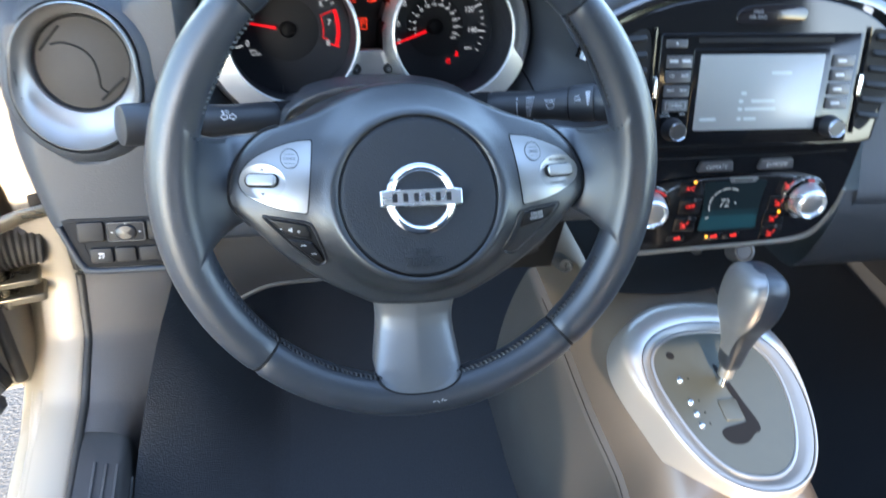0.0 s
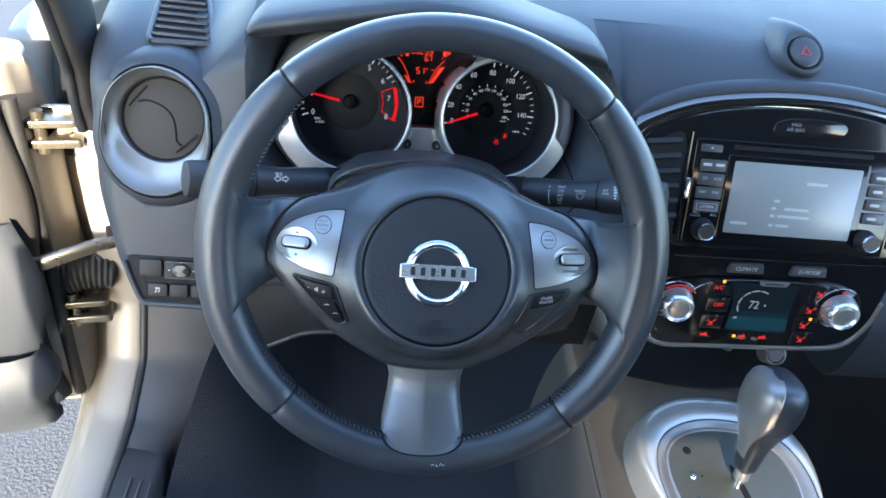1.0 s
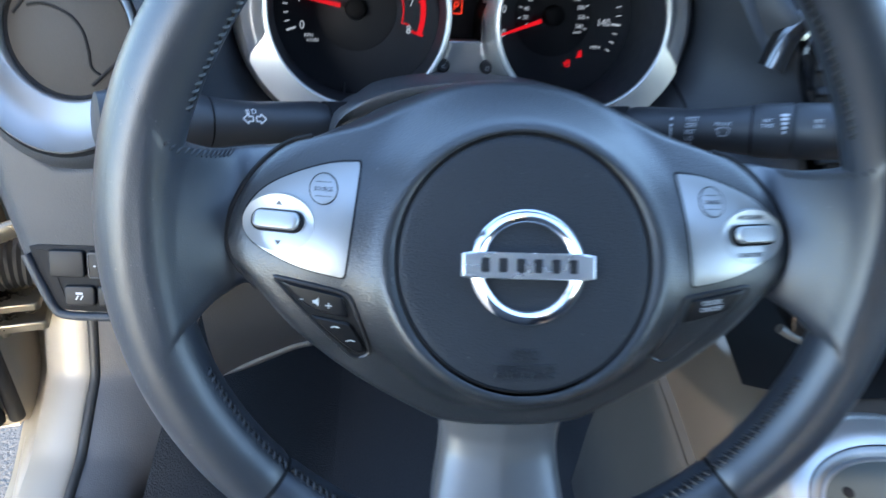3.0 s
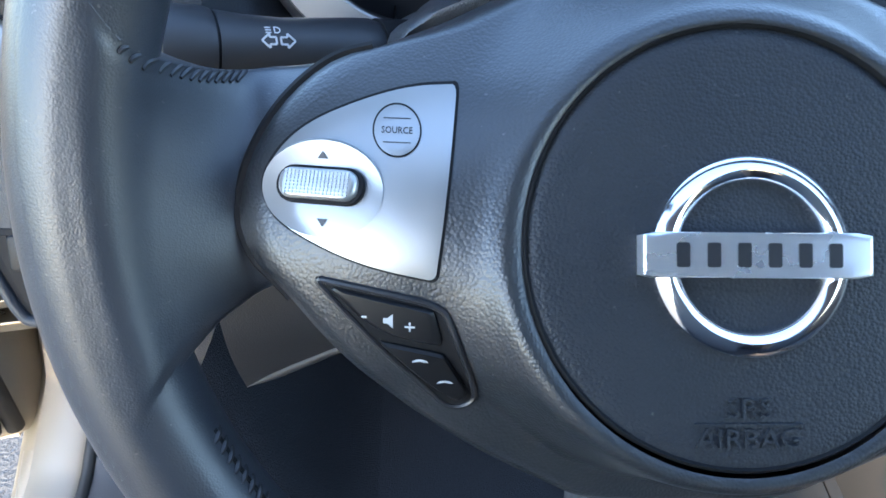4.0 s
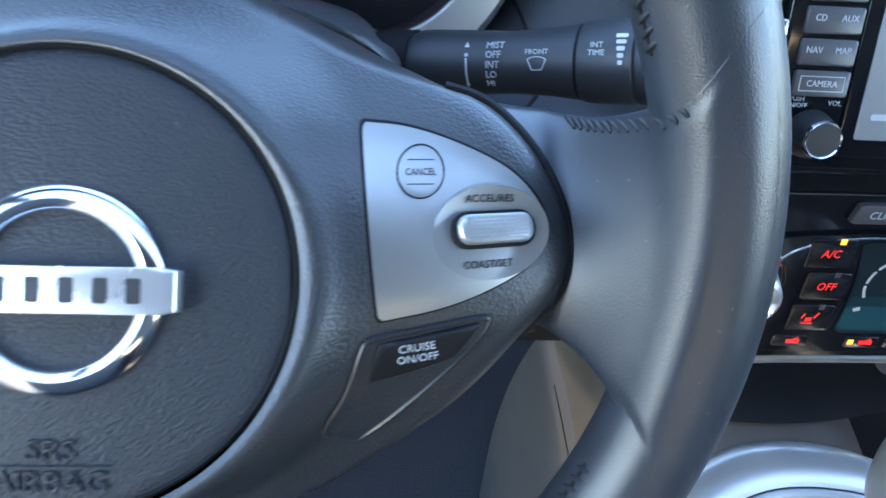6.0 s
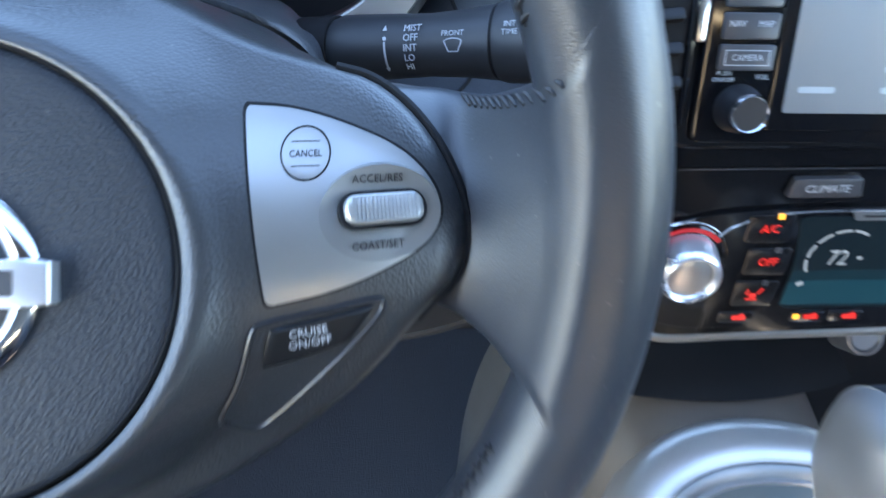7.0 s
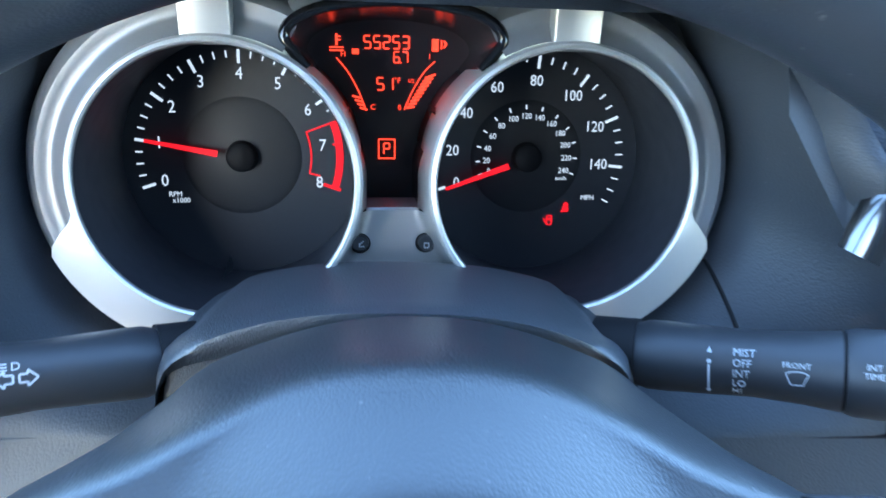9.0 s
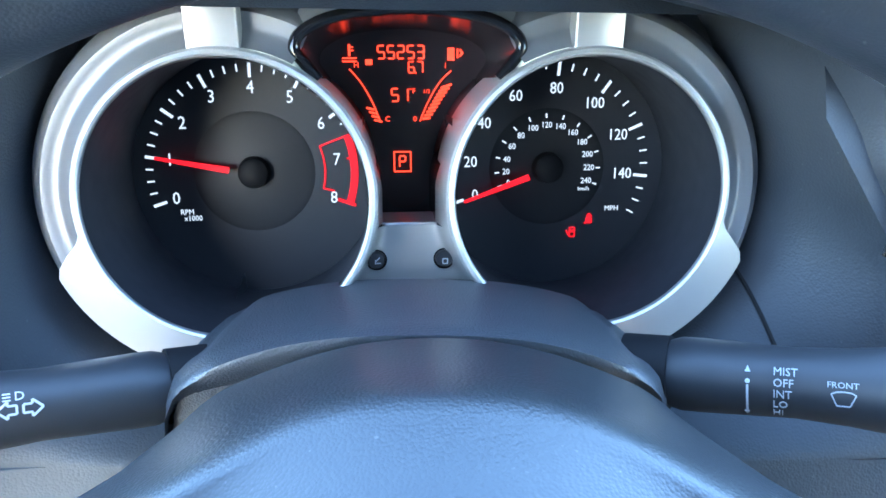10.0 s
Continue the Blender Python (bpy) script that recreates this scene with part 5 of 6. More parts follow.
def switch_panel():
    p = thing("lower_switch_panel", pose(-0.235, 0.139, 0.824, 68), "lower dash switch panel with a mirror switch and blanks", "switch panel")
    shape = [(-0.071, 0.017), (-0.071, 0.017), (0.034, 0.017), (0.034, 0.017), (0.034, -0.031), (0.034, -0.031), (-0.048, -0.031), (-0.0555, -0.028), (-0.0635, -0.010)]
    part("panel", prism(chaikin(shape, 2), -0.008, 0.0020, 0.001), GROOVE, p, "dark moulded panel")
    part("pocket", prism([(-0.066, 0.0135), (-0.058, 0.0135), (-0.049, -0.022), (-0.0535, -0.022)], 0.0018, 0.0026), VOID, p, "dark open slot")
    for x, y, w, h in ((-0.0455, 0.0045, 0.0235, 0.0190), (-0.0385, -0.0185, 0.0205, 0.0145), (-0.0170, -0.0185, 0.0190, 0.0145), (0.0160, 0.0045, 0.0230, 0.0190), (0.0060, -0.0185, 0.0220, 0.0145)):
        part("switch", block(w, h, 0.0042, 0.0025, 0.0014), SWITCH, p, "black square switch", at=pose(x, y, 0.001))
    mirror = part("mirror_switch", block(0.0345, 0.0195, 0.0046, 0.0025, 0.0012), SWITCH, p, "black mirror switch with a pale outline", at=pose(-0.0145, 0.0040, 0.001))
    edge = rrect(0.0325, 0.0172, 0.002, 4)
    part("outline", tube([(q[0], q[1], 0.0046) for q in list(edge) + [edge[0]]], 0.0006, 6), KICK, mirror)
    part("mirror_knob", lathe([(0.0, 0.0030), (0.0062, 0.0028), (0.0074, 0.0016), (0.0078, 0.0)], 32, 1.25), BUTTON, mirror, "black mirror adjusting knob", at=pose(0, -0.0005, 0.0046))
    for x, y in ((0.0122, -0.0005), (-0.0122, -0.0005), (0.0, 0.0070), (0.0, -0.0076)):
        part("symbol", prism(rrect(0.0017, 0.0013, 0.0004, 2, x, y), 0.0045, 0.0049), WHITE_INK, mirror)
    part("symbol", bars([(-0.0385, -0.0165, 0, 0.0046, 0.0016), (-0.0400, -0.0195, 60, 0.0036, 0.0009), (-0.0370, -0.0195, 60, 0.0036, 0.0009)], 0.0050, 0.0054), WHITE_INK, p, smooth=False)
    rim = [(-0.073, 0.010), (-0.066, -0.008), (-0.0575, -0.0275), (-0.049, -0.0335), (-0.02, -0.0345), (0.034, -0.0345)]
    part("panel_lip", tube([(*along(rim, k / 30), 0.002) for k in range(31)], 0.0032, 10), DASH, p, "moulded lower lip")


# ---- centre stack ----
STACK = pose(0.3765, 0.159, 0.949, 72, -1.4, -3) @ Matrix.Translation((-0.0005, -0.0745, -0.0064))
BROW_ARCH = [(-0.182, 0.106), (-0.172, 0.133), (-0.150, 0.151), (-0.100, 0.169), (-0.02, 0.178), (0.06, 0.174), (0.13, 0.156), (0.160, 0.120)]
CLIMATE = pose(0.390, 0.150, 0.830, 86, -2.5, -3)


def centre_stack():
    c = thing("centre_stack", STACK, "gloss black centre stack panel with silver lower lip", "dashboard panel")
    shape = [(-0.125, 0.016), (-0.125, 0.016), (-0.140, 0.060), (-0.172, 0.120), (-0.150, 0.143), (-0.095, 0.163), (-0.02, 0.171), (0.06, 0.167), (0.12, 0.151), (0.154, 0.120), (0.148, 0.06), (0.142, 0.018), (0.142, 0.018)]
    part("panel", prism(chaikin(shape, 3), -0.03, 0.0, 0.004), GLOSS, c, "piano black panel", smooth=False)
    to_low = STACK.inverted() @ CLIMATE
    lower = [(-0.130, 0.070), (-0.130, 0.070), (0.128, 0.072), (0.128, 0.072), (0.128, 0.03), (0.126, -0.015), (0.112, -0.050), (0.085, -0.063), (0.03, -0.066), (-0.06, -0.068), (-0.118, -0.070), (-0.132, -0.05)]
    part("lower_panel", prism(chaikin(lower, 3), -0.03, 0.0, 0.003), GLOSS, c, "piano black lower panel", at=to_low, smooth=False)
    part("ledge_line", tube([(x, 0.049 + 0.1 * max(0.0, x) ** 2, 0.0008) for x in np.linspace(-0.118, 0.112, 12)], 0.0007, 6), STEEL, c, "fine bright ledge line", at=to_low)
    line = [along(BROW_ARCH, k / 60) for k in range(61)]
    mid = Vector((0.0, 0.02))
    band = [(-0.0060, -0.002), (-0.0050, 0.0006), (-0.0020, 0.0006), (0.0030, -0.0008), (0.0075, -0.0050), (0.0100, -0.0100)]

    def strip(i, j):
        p = Vector(line[int(round(60 * i))])
        out, z = band[int(round(5 * j))]
        q = p + (p - mid).normalized() * out
        return (q.x, q.y, z)
    part("brow_trim", grid(strip, 61, 6), BROW, c, "glossy brow strip along the top", angle=50)
    part("brow_pad", tube([(x * 1.03, y + 0.0085, -0.012) for x, y in line], [0.0010 + 0.0090 * smooth(2, 20, k) for k in range(61)], 14), DASH, c, "padded dark edge above the strip")
    lip = [(-0.134, -0.058), (-0.106, -0.0715), (-0.06, -0.0705), (-0.012, -0.0695), (0.04, -0.0680), (0.085, -0.0650), (0.106, -0.0570), (0.122, -0.030), (0.127, 0.000)]
    part("lip", tube([(*along(lip, k / 48), -0.003) for k in range(49)], 0.0040, 14), LIP, c, "dull silver lower lip", at=to_low)
    # Black block in place of the shade below the lip.
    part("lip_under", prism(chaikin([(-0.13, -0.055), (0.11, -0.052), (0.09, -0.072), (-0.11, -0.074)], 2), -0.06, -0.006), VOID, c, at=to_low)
    low = STACK.inverted()
    part("socket", lathe([(0.0, 0.004), (0.0090, 0.004), (0.0105, 0.0055), (0.0128, 0.005), (0.0135, 0.0), (0.0135, -0.02)], 32), KEY_GREY, c, "round grey socket under the panel", at=low @ pose(0.4414, 0.170, 0.731, 55, 0, -6))
    part("bracket", tube([low @ Vector(p) for p in ((0.360, 0.158, 0.758), (0.372, 0.168, 0.746), (0.392, 0.190, 0.722), (0.408, 0.214, 0.700))], [0.0080, 0.0068, 0.0050, 0.0042], 12, squash=1.4), KICK, c, "grey bracket under the panel")
    lamp = part("airbag_lamp", prism(chaikin([(-0.034, 0.1440), (-0.028, 0.1590), (0.034, 0.1600), (0.046, 0.152), (0.038, 0.1405), (-0.026, 0.1390)], 3), -0.001, 0.0018, 0.001), LAMP_DARK, c, "smoked passenger airbag lamp window")
    words("PASS\nAIR BAG", 0.0050, GREY_INK, lamp, x=-0.010, y=0.1500, z=0.0020)
    # side vents
    for s in (-1, 1):
        v = part("vent", prism(chaikin([(s * 0.118, 0.035), (s * 0.112, 0.05), (s * 0.117, 0.134), (s * 0.128, 0.138), (s * 0.150, 0.125), (s * 0.160, 0.115), (s * 0.145, 0.06), (s * 0.128, 0.032)], 2), -0.004, 0.0010), VOID, c, "upright side air vent")
        for k in range(6):
            part("slat", block(0.027 + 0.002 * k, 0.0060, 0.0040, 0.002, 0.0015), SWITCH, v, at=pose(s * (0.130 + 0.0022 * k), 0.048 + 0.0155 * k, 0.0005, -30, 0, s * -6))
        part("vent_edge", tube([(s * 0.1145, y, 0.001) for y in (0.030, 0.06, 0.10, 0.138)], 0.0022, 8), GLOSS, v)
        part("chrome_tab", block(0.0050, 0.022, 0.004, 0.001, 0.001), STEEL, v, "small chrome vent wheel", at=pose(-0.1105 if s < 0 else 0.1130, 0.080, 0.0))


def head_unit():
    h = thing("head_unit", STACK, "double-height navigation radio with a pale washed-out screen", "radio")
    part("body", prism(rrect(0.216, 0.111, 0.003, 3, -0.001, 0.0770), -0.004, 0.0045, 0.0012), GLOSS, h, "gloss black radio body")
    part("disc_slot", prism(rrect(0.145, 0.0045, 0.001, 2, 0.002, 0.1260), 0.0040, 0.0050), VOID, h, "disc slot")
    fascia = part("fascia", prism(rrect(0.148, 0.0900, 0.002, 3, 0.0, 0.0730), 0.004, 0.0058, 0.0008), GLOSS, h)
    s = part("screen", prism(rrect(0.1335, 0.0755, 0.0015, 3, 0.0, 0.0745), 0.0050, 0.0064, 0.0003), SCREEN, h, "pale grey screen")
    for x, y, w in ((0.022, 0.094, 0.022), (-0.016, 0.074, 0.006), (0.006, 0.066, 0.026), (-0.018, 0.066, 0.005), (0.004, 0.058, 0.034), (-0.018, 0.058, 0.005), (-0.006, 0.048, 0.014), (-0.052, 0.048, 0.018), (-0.018, 0.048, 0.005)):
        part("screen_mark", prism(rrect(w, 0.0030, 0.0008, 1, x, y), 0.0064, 0.00655), mat("screen_mark", (0.36, 0.385, 0.395), 0.3), s, smooth=False)
    names = [("STAR", "FM/AM"), ("CD", "AUX"), ("NAV", "MAP"), ("CAMERA", "")]
    for k, (a, b) in enumerate(names):
        y = 0.1055 - 0.0143 * k
        key = part("key", prism(rrect(0.0265, 0.0120, 0.0012, 3, -0.0885, y), 0.004, 0.0068, 0.0008), KEY_GREY, h, "dark grey radio key")
        if k == 0:
            for x in (-0.095, -0.082):
                part("marking", prism(rrect(0.009, 0.0028, 0.0005, 1, x, y + 0.001), 0.0068, 0.0070), WHITE_INK, key)
        elif b:
            words(a, 0.0042, WHITE_INK, key, x=-0.0955, y=y + 0.001, z=0.0070, wide=0.9)
            words(b, 0.0042, WHITE_INK, key, x=-0.0820, y=y + 0.001, z=0.0070, wide=0.9)
        else:
            words(a, 0.0042, WHITE_INK, key, x=-0.0885, y=y, z=0.0070, wide=0.9)
            part("marking", bars([(-0.0885, y + 0.0034, 0, 0.021, 0.0004), (-0.0885, y - 0.0034, 0, 0.021, 0.0004), (-0.099, y, 90, 0.0068, 0.0004), (-0.078, y, 90, 0.0068, 0.0004)], 0.0068, 0.0070), WHITE_INK, key)
        right = part("key", prism(rrect(0.0235, 0.0120, 0.0012, 3, 0.0885, y), 0.004, 0.0068, 0.0008), KEY_GREY, h, "dark grey radio key")
        part("marking", prism(rrect(0.010, 0.0030, 0.0008, 1, 0.0860, y), 0.0068, 0.0070), WHITE_INK, right)
    eject = part("key", prism(rrect(0.022, 0.0075, 0.001, 3, -0.0930, 0.1230), 0.004, 0.0062, 0.0006), KEY_GREY, h, "dark grey eject key")
    part("marking", prism([(-0.0945, 0.1225), (-0.0915, 0.1225), (-0.0930, 0.1248)], 0.0062, 0.0064), WHITE_INK, eject)
    for x in (-0.0885, 0.0850):
        knob = part("knob", lathe([(0.0, 0.017), (0.0078, 0.017), (0.0090, 0.0155), (0.0098, 0.012), (0.0115, 0.004), (0.012, 0.0)], 40), BUTTON, h, "black rotary knob", at=pose(x, 0.0385, 0.003))
        part("knob_ring", lathe([(0.0079, 0.0169), (0.0084, 0.0175), (0.0093, 0.0160), (0.0092, 0.0150)], 40), CHROME, knob, "chrome ring")
    words("VOL", 0.0034, WHITE_INK, h, x=-0.0790, y=0.0535, z=0.0047)
    words("PUSH\nON/OFF", 0.0030, WHITE_INK, h, x=-0.0975, y=0.0535, z=0.0047)


def climate_control():
    c = thing("climate_control", CLIMATE, "gloss black climate panel with blue display and red lit keys", "climate control")
    shape = chaikin([(-0.128, 0.002), (-0.110, 0.020), (-0.060, 0.026), (0.055, 0.026), (0.092, 0.018), (0.108, -0.005), (0.104, -0.036), (0.082, -0.056), (0.04, -0.060), (-0.06, -0.061), (-0.110, -0.060), (-0.128, -0.040)], 3)
    part("panel", prism(shape, -0.002, 0.0030, 0.0015), GLOSS, c, "piano black climate panel", smooth=False)
    arc = [(-0.092, 0.002), (-0.080, 0.0140), (-0.058, 0.0215), (-0.02, 0.0235), (0.025, 0.0235), (0.056, 0.0215), (0.078, 0.0135), (0.088, 0.0050)]
    part("chrome_line", tube([(*along(arc, k / 30), 0.003) for k in range(31)], 0.0007, 6), STEEL, c)
    for t, x in (("CLIMATE", -0.037), ("D-MODE", 0.032)):
        key = part("mode_key", prism(chaikin([(x - 0.0205, 0.0325), (x - 0.0205, 0.0325), (x + 0.0205, 0.0325), (x + 0.0205, 0.0325), (x + 0.0180, 0.0440), (x + 0.0180, 0.0440), (x - 0.0180, 0.0440), (x - 0.0180, 0.0440)], 2), -0.001, 0.0040, 0.001), KEY_GREY, c, "grey mode key")
        words(t, 0.0064, WHITE_INK, key, x=x, y=0.0380, z=0.0042, wide=0.95, slant=0.15)
    lcd = part("display", prism(chaikin([(-0.045, 0.0200), (-0.045, 0.0200), (0.028, 0.0200), (0.028, 0.0200), (0.0255, -0.010), (0.0300, -0.0445), (0.0300, -0.0445), (-0.0410, -0.0445), (-0.0410, -0.0445), (-0.0395, -0.010)], 2), 0.0020, 0.0036), LCD_BLUE, c, "blue climate display")
    words("72", 0.0150, LCD_TEXT, lcd, x=-0.0160, y=-0.0082, z=0.0038, wide=0.8)
    part("degree_mark", bars([(-0.0035, -0.0080, 0, 0.0022, 0.0022)], 0.0036, 0.0039), LCD_TEXT, lcd, smooth=False)
    part("fan_mark", bars([(-0.0330, -0.0260, 20, 0.0040, 0.0026)], 0.0036, 0.0039), LCD_TEXT, lcd, smooth=False)
    for a in (57, 88, 119, 150, 181):
        part("display_arc", arc_strip(-0.0145, -0.0085, 0.0185, 0.0202, a, a + 26, 8, 0.0038, 0.0038), LCD_TEXT, lcd)
    part("display_band", prism(rrect(0.066, 0.0075, 0.001, 2, -0.0065, -0.0205), 0.0030, 0.0037), LCD_MID, lcd, "dim teal band")
    part("display_band", prism(chaikin([(-0.0395, -0.0240), (-0.0395, -0.0240), (0.0265, -0.0240), (0.0265, -0.0240), (0.0280, -0.0420), (0.0280, -0.0420), (-0.0400, -0.0420), (-0.0400, -0.0420)], 2), 0.0034, 0.0038), LCD_TEAL, lcd, "brighter teal band")
    part("display_tab", prism(chaikin([(-0.018, 0.0235), (-0.018, 0.0235), (0.016, 0.0235), (0.016, 0.0235), (0.013, 0.0178), (0.013, 0.0178), (-0.015, 0.0178), (-0.015, 0.0178)], 2), 0.0034, 0.0042), SATIN_DULL, lcd, "small silver tab")
    part("tab_mark", bars([(-0.001, 0.0206, 0, 0.020, 0.0016)], 0.0042, 0.0044), DARKGLYPH, lcd, smooth=False)
    keys = [(-0.0605, 0.0125, "A/C", True), (-0.0560, -0.0102, "OFF", False), (-0.0575, -0.0335, "", False), (0.0548, 0.0112, "", False), (0.0495, -0.0106, "", False), (0.0484, -0.0311, "", True), (0.0505, -0.0508, "", False)]
    for x, y, t, amber in keys:
        k = part("key", prism(rrect(0.0255, 0.0185, 0.002, 3, x, y), 0.002, 0.0037, 0.0004), KEY_BLACK, c, "black key with a red lit sign")
        if t:
            words(t, 0.0074, LIT_KEY, k, x=x, y=y, z=0.0040, slant=0.1, wide=0.85)
        else:
            part("sign", bars([(x - 0.001, y - 0.001, 0, 0.0036, 0.0030), (x + 0.0030, y + 0.0022, 60, 0.0046, 0.0010), (x - 0.0046, y + 0.0016, 70, 0.0038, 0.0009), (x - 0.0014, y - 0.0038, 0, 0.0066, 0.0009)], 0.0037, 0.0040), LIT_KEY, k, smooth=False)
        part("indicator", bars([(x + 0.0042, y + 0.0082, 0, 0.0032, 0.0034)], 0.0036, 0.0039), LIT_AMBER if amber else KEY_GREY, k, smooth=False)
    for x, am in ((-0.0646, 0), (-0.0206, 1), (0.0030, 0)):
        k = part("key", prism(rrect(0.0215, 0.0080, 0.002, 3, x, -0.0518), 0.002, 0.0036, 0.0004), KEY_BLACK, c, "black key with a red lit sign")
        part("sign", bars([(x + 0.002, -0.0518, 0, 0.0080, 0.0030), (x + 0.003, -0.0500, 30, 0.0040, 0.0013)], 0.0036, 0.0039), LIT_KEY, k, smooth=False)
        if am:
            part("indicator", bars([(x - 0.0070, -0.0515, 0, 0.0034, 0.0034)], 0.0036, 0.0039), LIT_AMBER, k, smooth=False)
    for x, y in ((-0.1055, -0.0080), (0.0776, -0.0060)):
        knob = part("knob", lathe([(0.0, 0.0170), (0.0122, 0.0170), (0.0130, 0.0190), (0.0148, 0.0202), (0.0166, 0.0188), (0.0178, 0.0150), (0.0192, 0.008), (0.0198, 0.0)], 56), BRIGHT, c, "bright silver rotary knob with a domed centre", at=pose(x, y, 0.003))
        part("knob_cap", lathe([(0.0, 0.0186), (0.006, 0.0184), (0.0108, 0.0178), (0.0126, 0.0168)], 40), SATIN, knob, "satin domed knob centre")
        part("knob_well", lathe([(0.0190, 0.003), (0.0225, 0.0012), (0.0250, -0.001)], 48), GLOSS, knob)
        part("knob_halo", lathe([(0.0246, 0.0), (0.0252, 0.0010), (0.0258, 0.0)], 56), STEEL, knob, "fine chrome ring")
        if x < 0:
            part("red_scale", arc_strip(0, 0, 0.0208, 0.0236, 40, 130, 20, 0.0032, 0.0034), LIT_DIM, knob, "red lit scale")
        else:
            part("red_scale", bars([(0.001, 0.0225, 0, 0.007, 0.0026)], 0.0030, 0.0033), LIT_DIM, knob, "red lit scale", smooth=False)


# ---- console and gear selector ----
GEAR = pose(0.361, 0.035, 0.6505, 11.3)


def centre_console():
    c = thing("centre_console", pose(0, 0, 0), "champagne painted centre console with a silver gear surround", "centre console")
    stations = [(0.34, 0.690, 0.112, 0.108), (0.24, 0.686, 0.112, 0.106), (0.17, 0.676, 0.114, 0.100), (0.09, 0.662, 0.118, 0.088), (0.0, 0.642, 0.120, 0.086), (-0.07, 0.624, 0.122, 0.092), (-0.14, 0.598, 0.122, 0.095), (-0.24, 0.575, 0.122, 0.095), (-0.5, 0.565, 0.12, 0.09)]

    def skin(i, j):
        f = i * (len(stations) - 1)
        k = min(int(f), len(stations) - 2)
        f -= k
        y, z, low, top = [stations[k][q] * (1 - f) + stations[k + 1][q] * f for q in range(4)]
        a = math.pi * j
        c, q = -math.cos(a), math.sin(a)
        px = (top + (low - top) * (1 - q)) * math.copysign(abs(c) ** 0.55, c)
        px -= 0.016 * smooth(-0.02, 0.10, y) * max(0.0, -c) * (1 - q)
        return (0.361 + px, y, 0.30 + (z - 0.30) * max(q, 0.0) ** 0.32)
    part("body", grid(lambda i, j: skin(i, 0.095 + 0.905 * j), 60, 56), CONSOLE, c, "champagne metallic console body", angle=50)

    def flank(i, j):
        x, y, z = skin(i, 0.125 * j)
        out = 0.006 + 0.022 * smooth(0.0, 0.22, y) * (1 - j)
        return (x - out * (1 - smooth(0.9, 1.0, j)), y, z)
    part("side_panel", grid(flank, 60, 20), CONSIDE, c, "dark grey console side panel", angle=50)
    part("side_seam", tube([flank(0.08 + 0.7 * k / 30, 0.93) for k in range(31)], 0.0006, 6), GROOVE, c)
    # Near-black sheet carries the shade of the hollow beneath the stack.
    part("tray", grid(lambda i, j: (0.361 + 0.196 * (i - 0.5), 0.158 + 0.178 * j + 0.016 * (2 * i - 1) ** 2, 0.680 + 0.010 * smooth(0.0, 0.3, j)), 24, 8), VOID, c, "tray under the stack, near-black for the shade of the hollow")
    plate_edge = chaikin([(0.005, 0.068), (0.042, 0.064), (0.070, 0.042), (0.079, 0.010), (0.076, -0.027), (0.065, -0.066), (0.048, -0.096), (0.026, -0.111), (0.002, -0.111), (-0.020, -0.104), (-0.038, -0.086), (-0.052, -0.056), (-0.062, -0.018), (-0.0665, 0.012), (-0.0635, 0.036), (-0.050, 0.054), (-0.024, 0.066)], 2)

    def shell_ring(p, side, back, z):
        """A point of a wider ring: side and back are how far it lies outside the plate."""
        c = Vector((0.002, -0.020))
        d = p - c
        n = Vector((d.x / 0.072 ** 2, d.y / 0.09 ** 2)).normalized()
        far = smooth(-0.2, 1.0, n.y)
        return (p.x + n.x * (side + (back - side) * far), p.y + n.y * (side + (back - side) * far), z)

    def ring_band(rows):
        """Rows of (outside at the sides, outside at the far end, height)."""
        return grid(lambda i, j: shell_ring(plate_edge[int(round(i * len(plate_edge))) % len(plate_edge)], *rows[int(round(j * (len(rows) - 1)))]), len(plate_edge), len(rows), closed_u=True)
    part("surround", ring_band([(0.030, 0.056, -0.034), (0.0265, 0.052, -0.012), (0.0248, 0.049, -0.001), (0.0238, 0.045, 0.0045), (0.0228, 0.036, 0.0078), (0.0218, 0.026, 0.0096), (0.0206, 0.0165, 0.0094), (0.0195, 0.0130, 0.0080)]), MOUND_SKY, c, "champagne mound round the gear plate, paled for the sky's sheen", at=GEAR, angle=80)
    part("surround_gap", ring_band([(0.0197, 0.0132, 0.0079), (0.0192, 0.0127, 0.0070), (0.0186, 0.0121, 0.0076)]), GROOVE, c, at=GEAR)
    part("surround_step", ring_band([(0.0186, 0.0120, 0.0076), (0.0170, 0.0108, 0.0080), (0.0100, 0.0070, 0.0050), (0.0045, 0.0040, 0.0022)]), STEP, c, "grey satin ring sloping in to the plate", at=GEAR, angle=60)
    part("chrome_edge", ring_band([(0.0048, 0.0042, 0.0020), (0.0040, 0.0034, 0.0036), (0.0016, 0.0014, 0.0038), (-0.0006, -0.0006, 0.0016)]), SATIN, c, "bright inner edge", at=GEAR)
    p = part("gear_plate", prism([q for q in plate_edge], -0.004, 0.0022), PLATE, c, "grey satin gear plate", at=GEAR)
    slot = [(0.004, 0.024), (0.010, 0.024), (0.0165, 0.0), (0.0225, -0.030), (0.0285, -0.050), (0.0275, -0.062), (0.018, -0.064), (0.005, -0.075), (-0.012, -0.074), (-0.020, -0.063), (-0.016, -0.054), (0.012, -0.0505), (0.0165, -0.047), (0.0120, -0.015)]
    part("gate_slot", prism(chaikin(slot, 2), 0.0020, 0.0027), VOID, p, "dark gate slot")
    part("gate_insert", prism(rrect(0.022, 0.026, 0.003, 3, 0.003, -0.034), 0.0020, 0.0034, 0.0006), PLATE, p, "raised grey insert beside the slot")
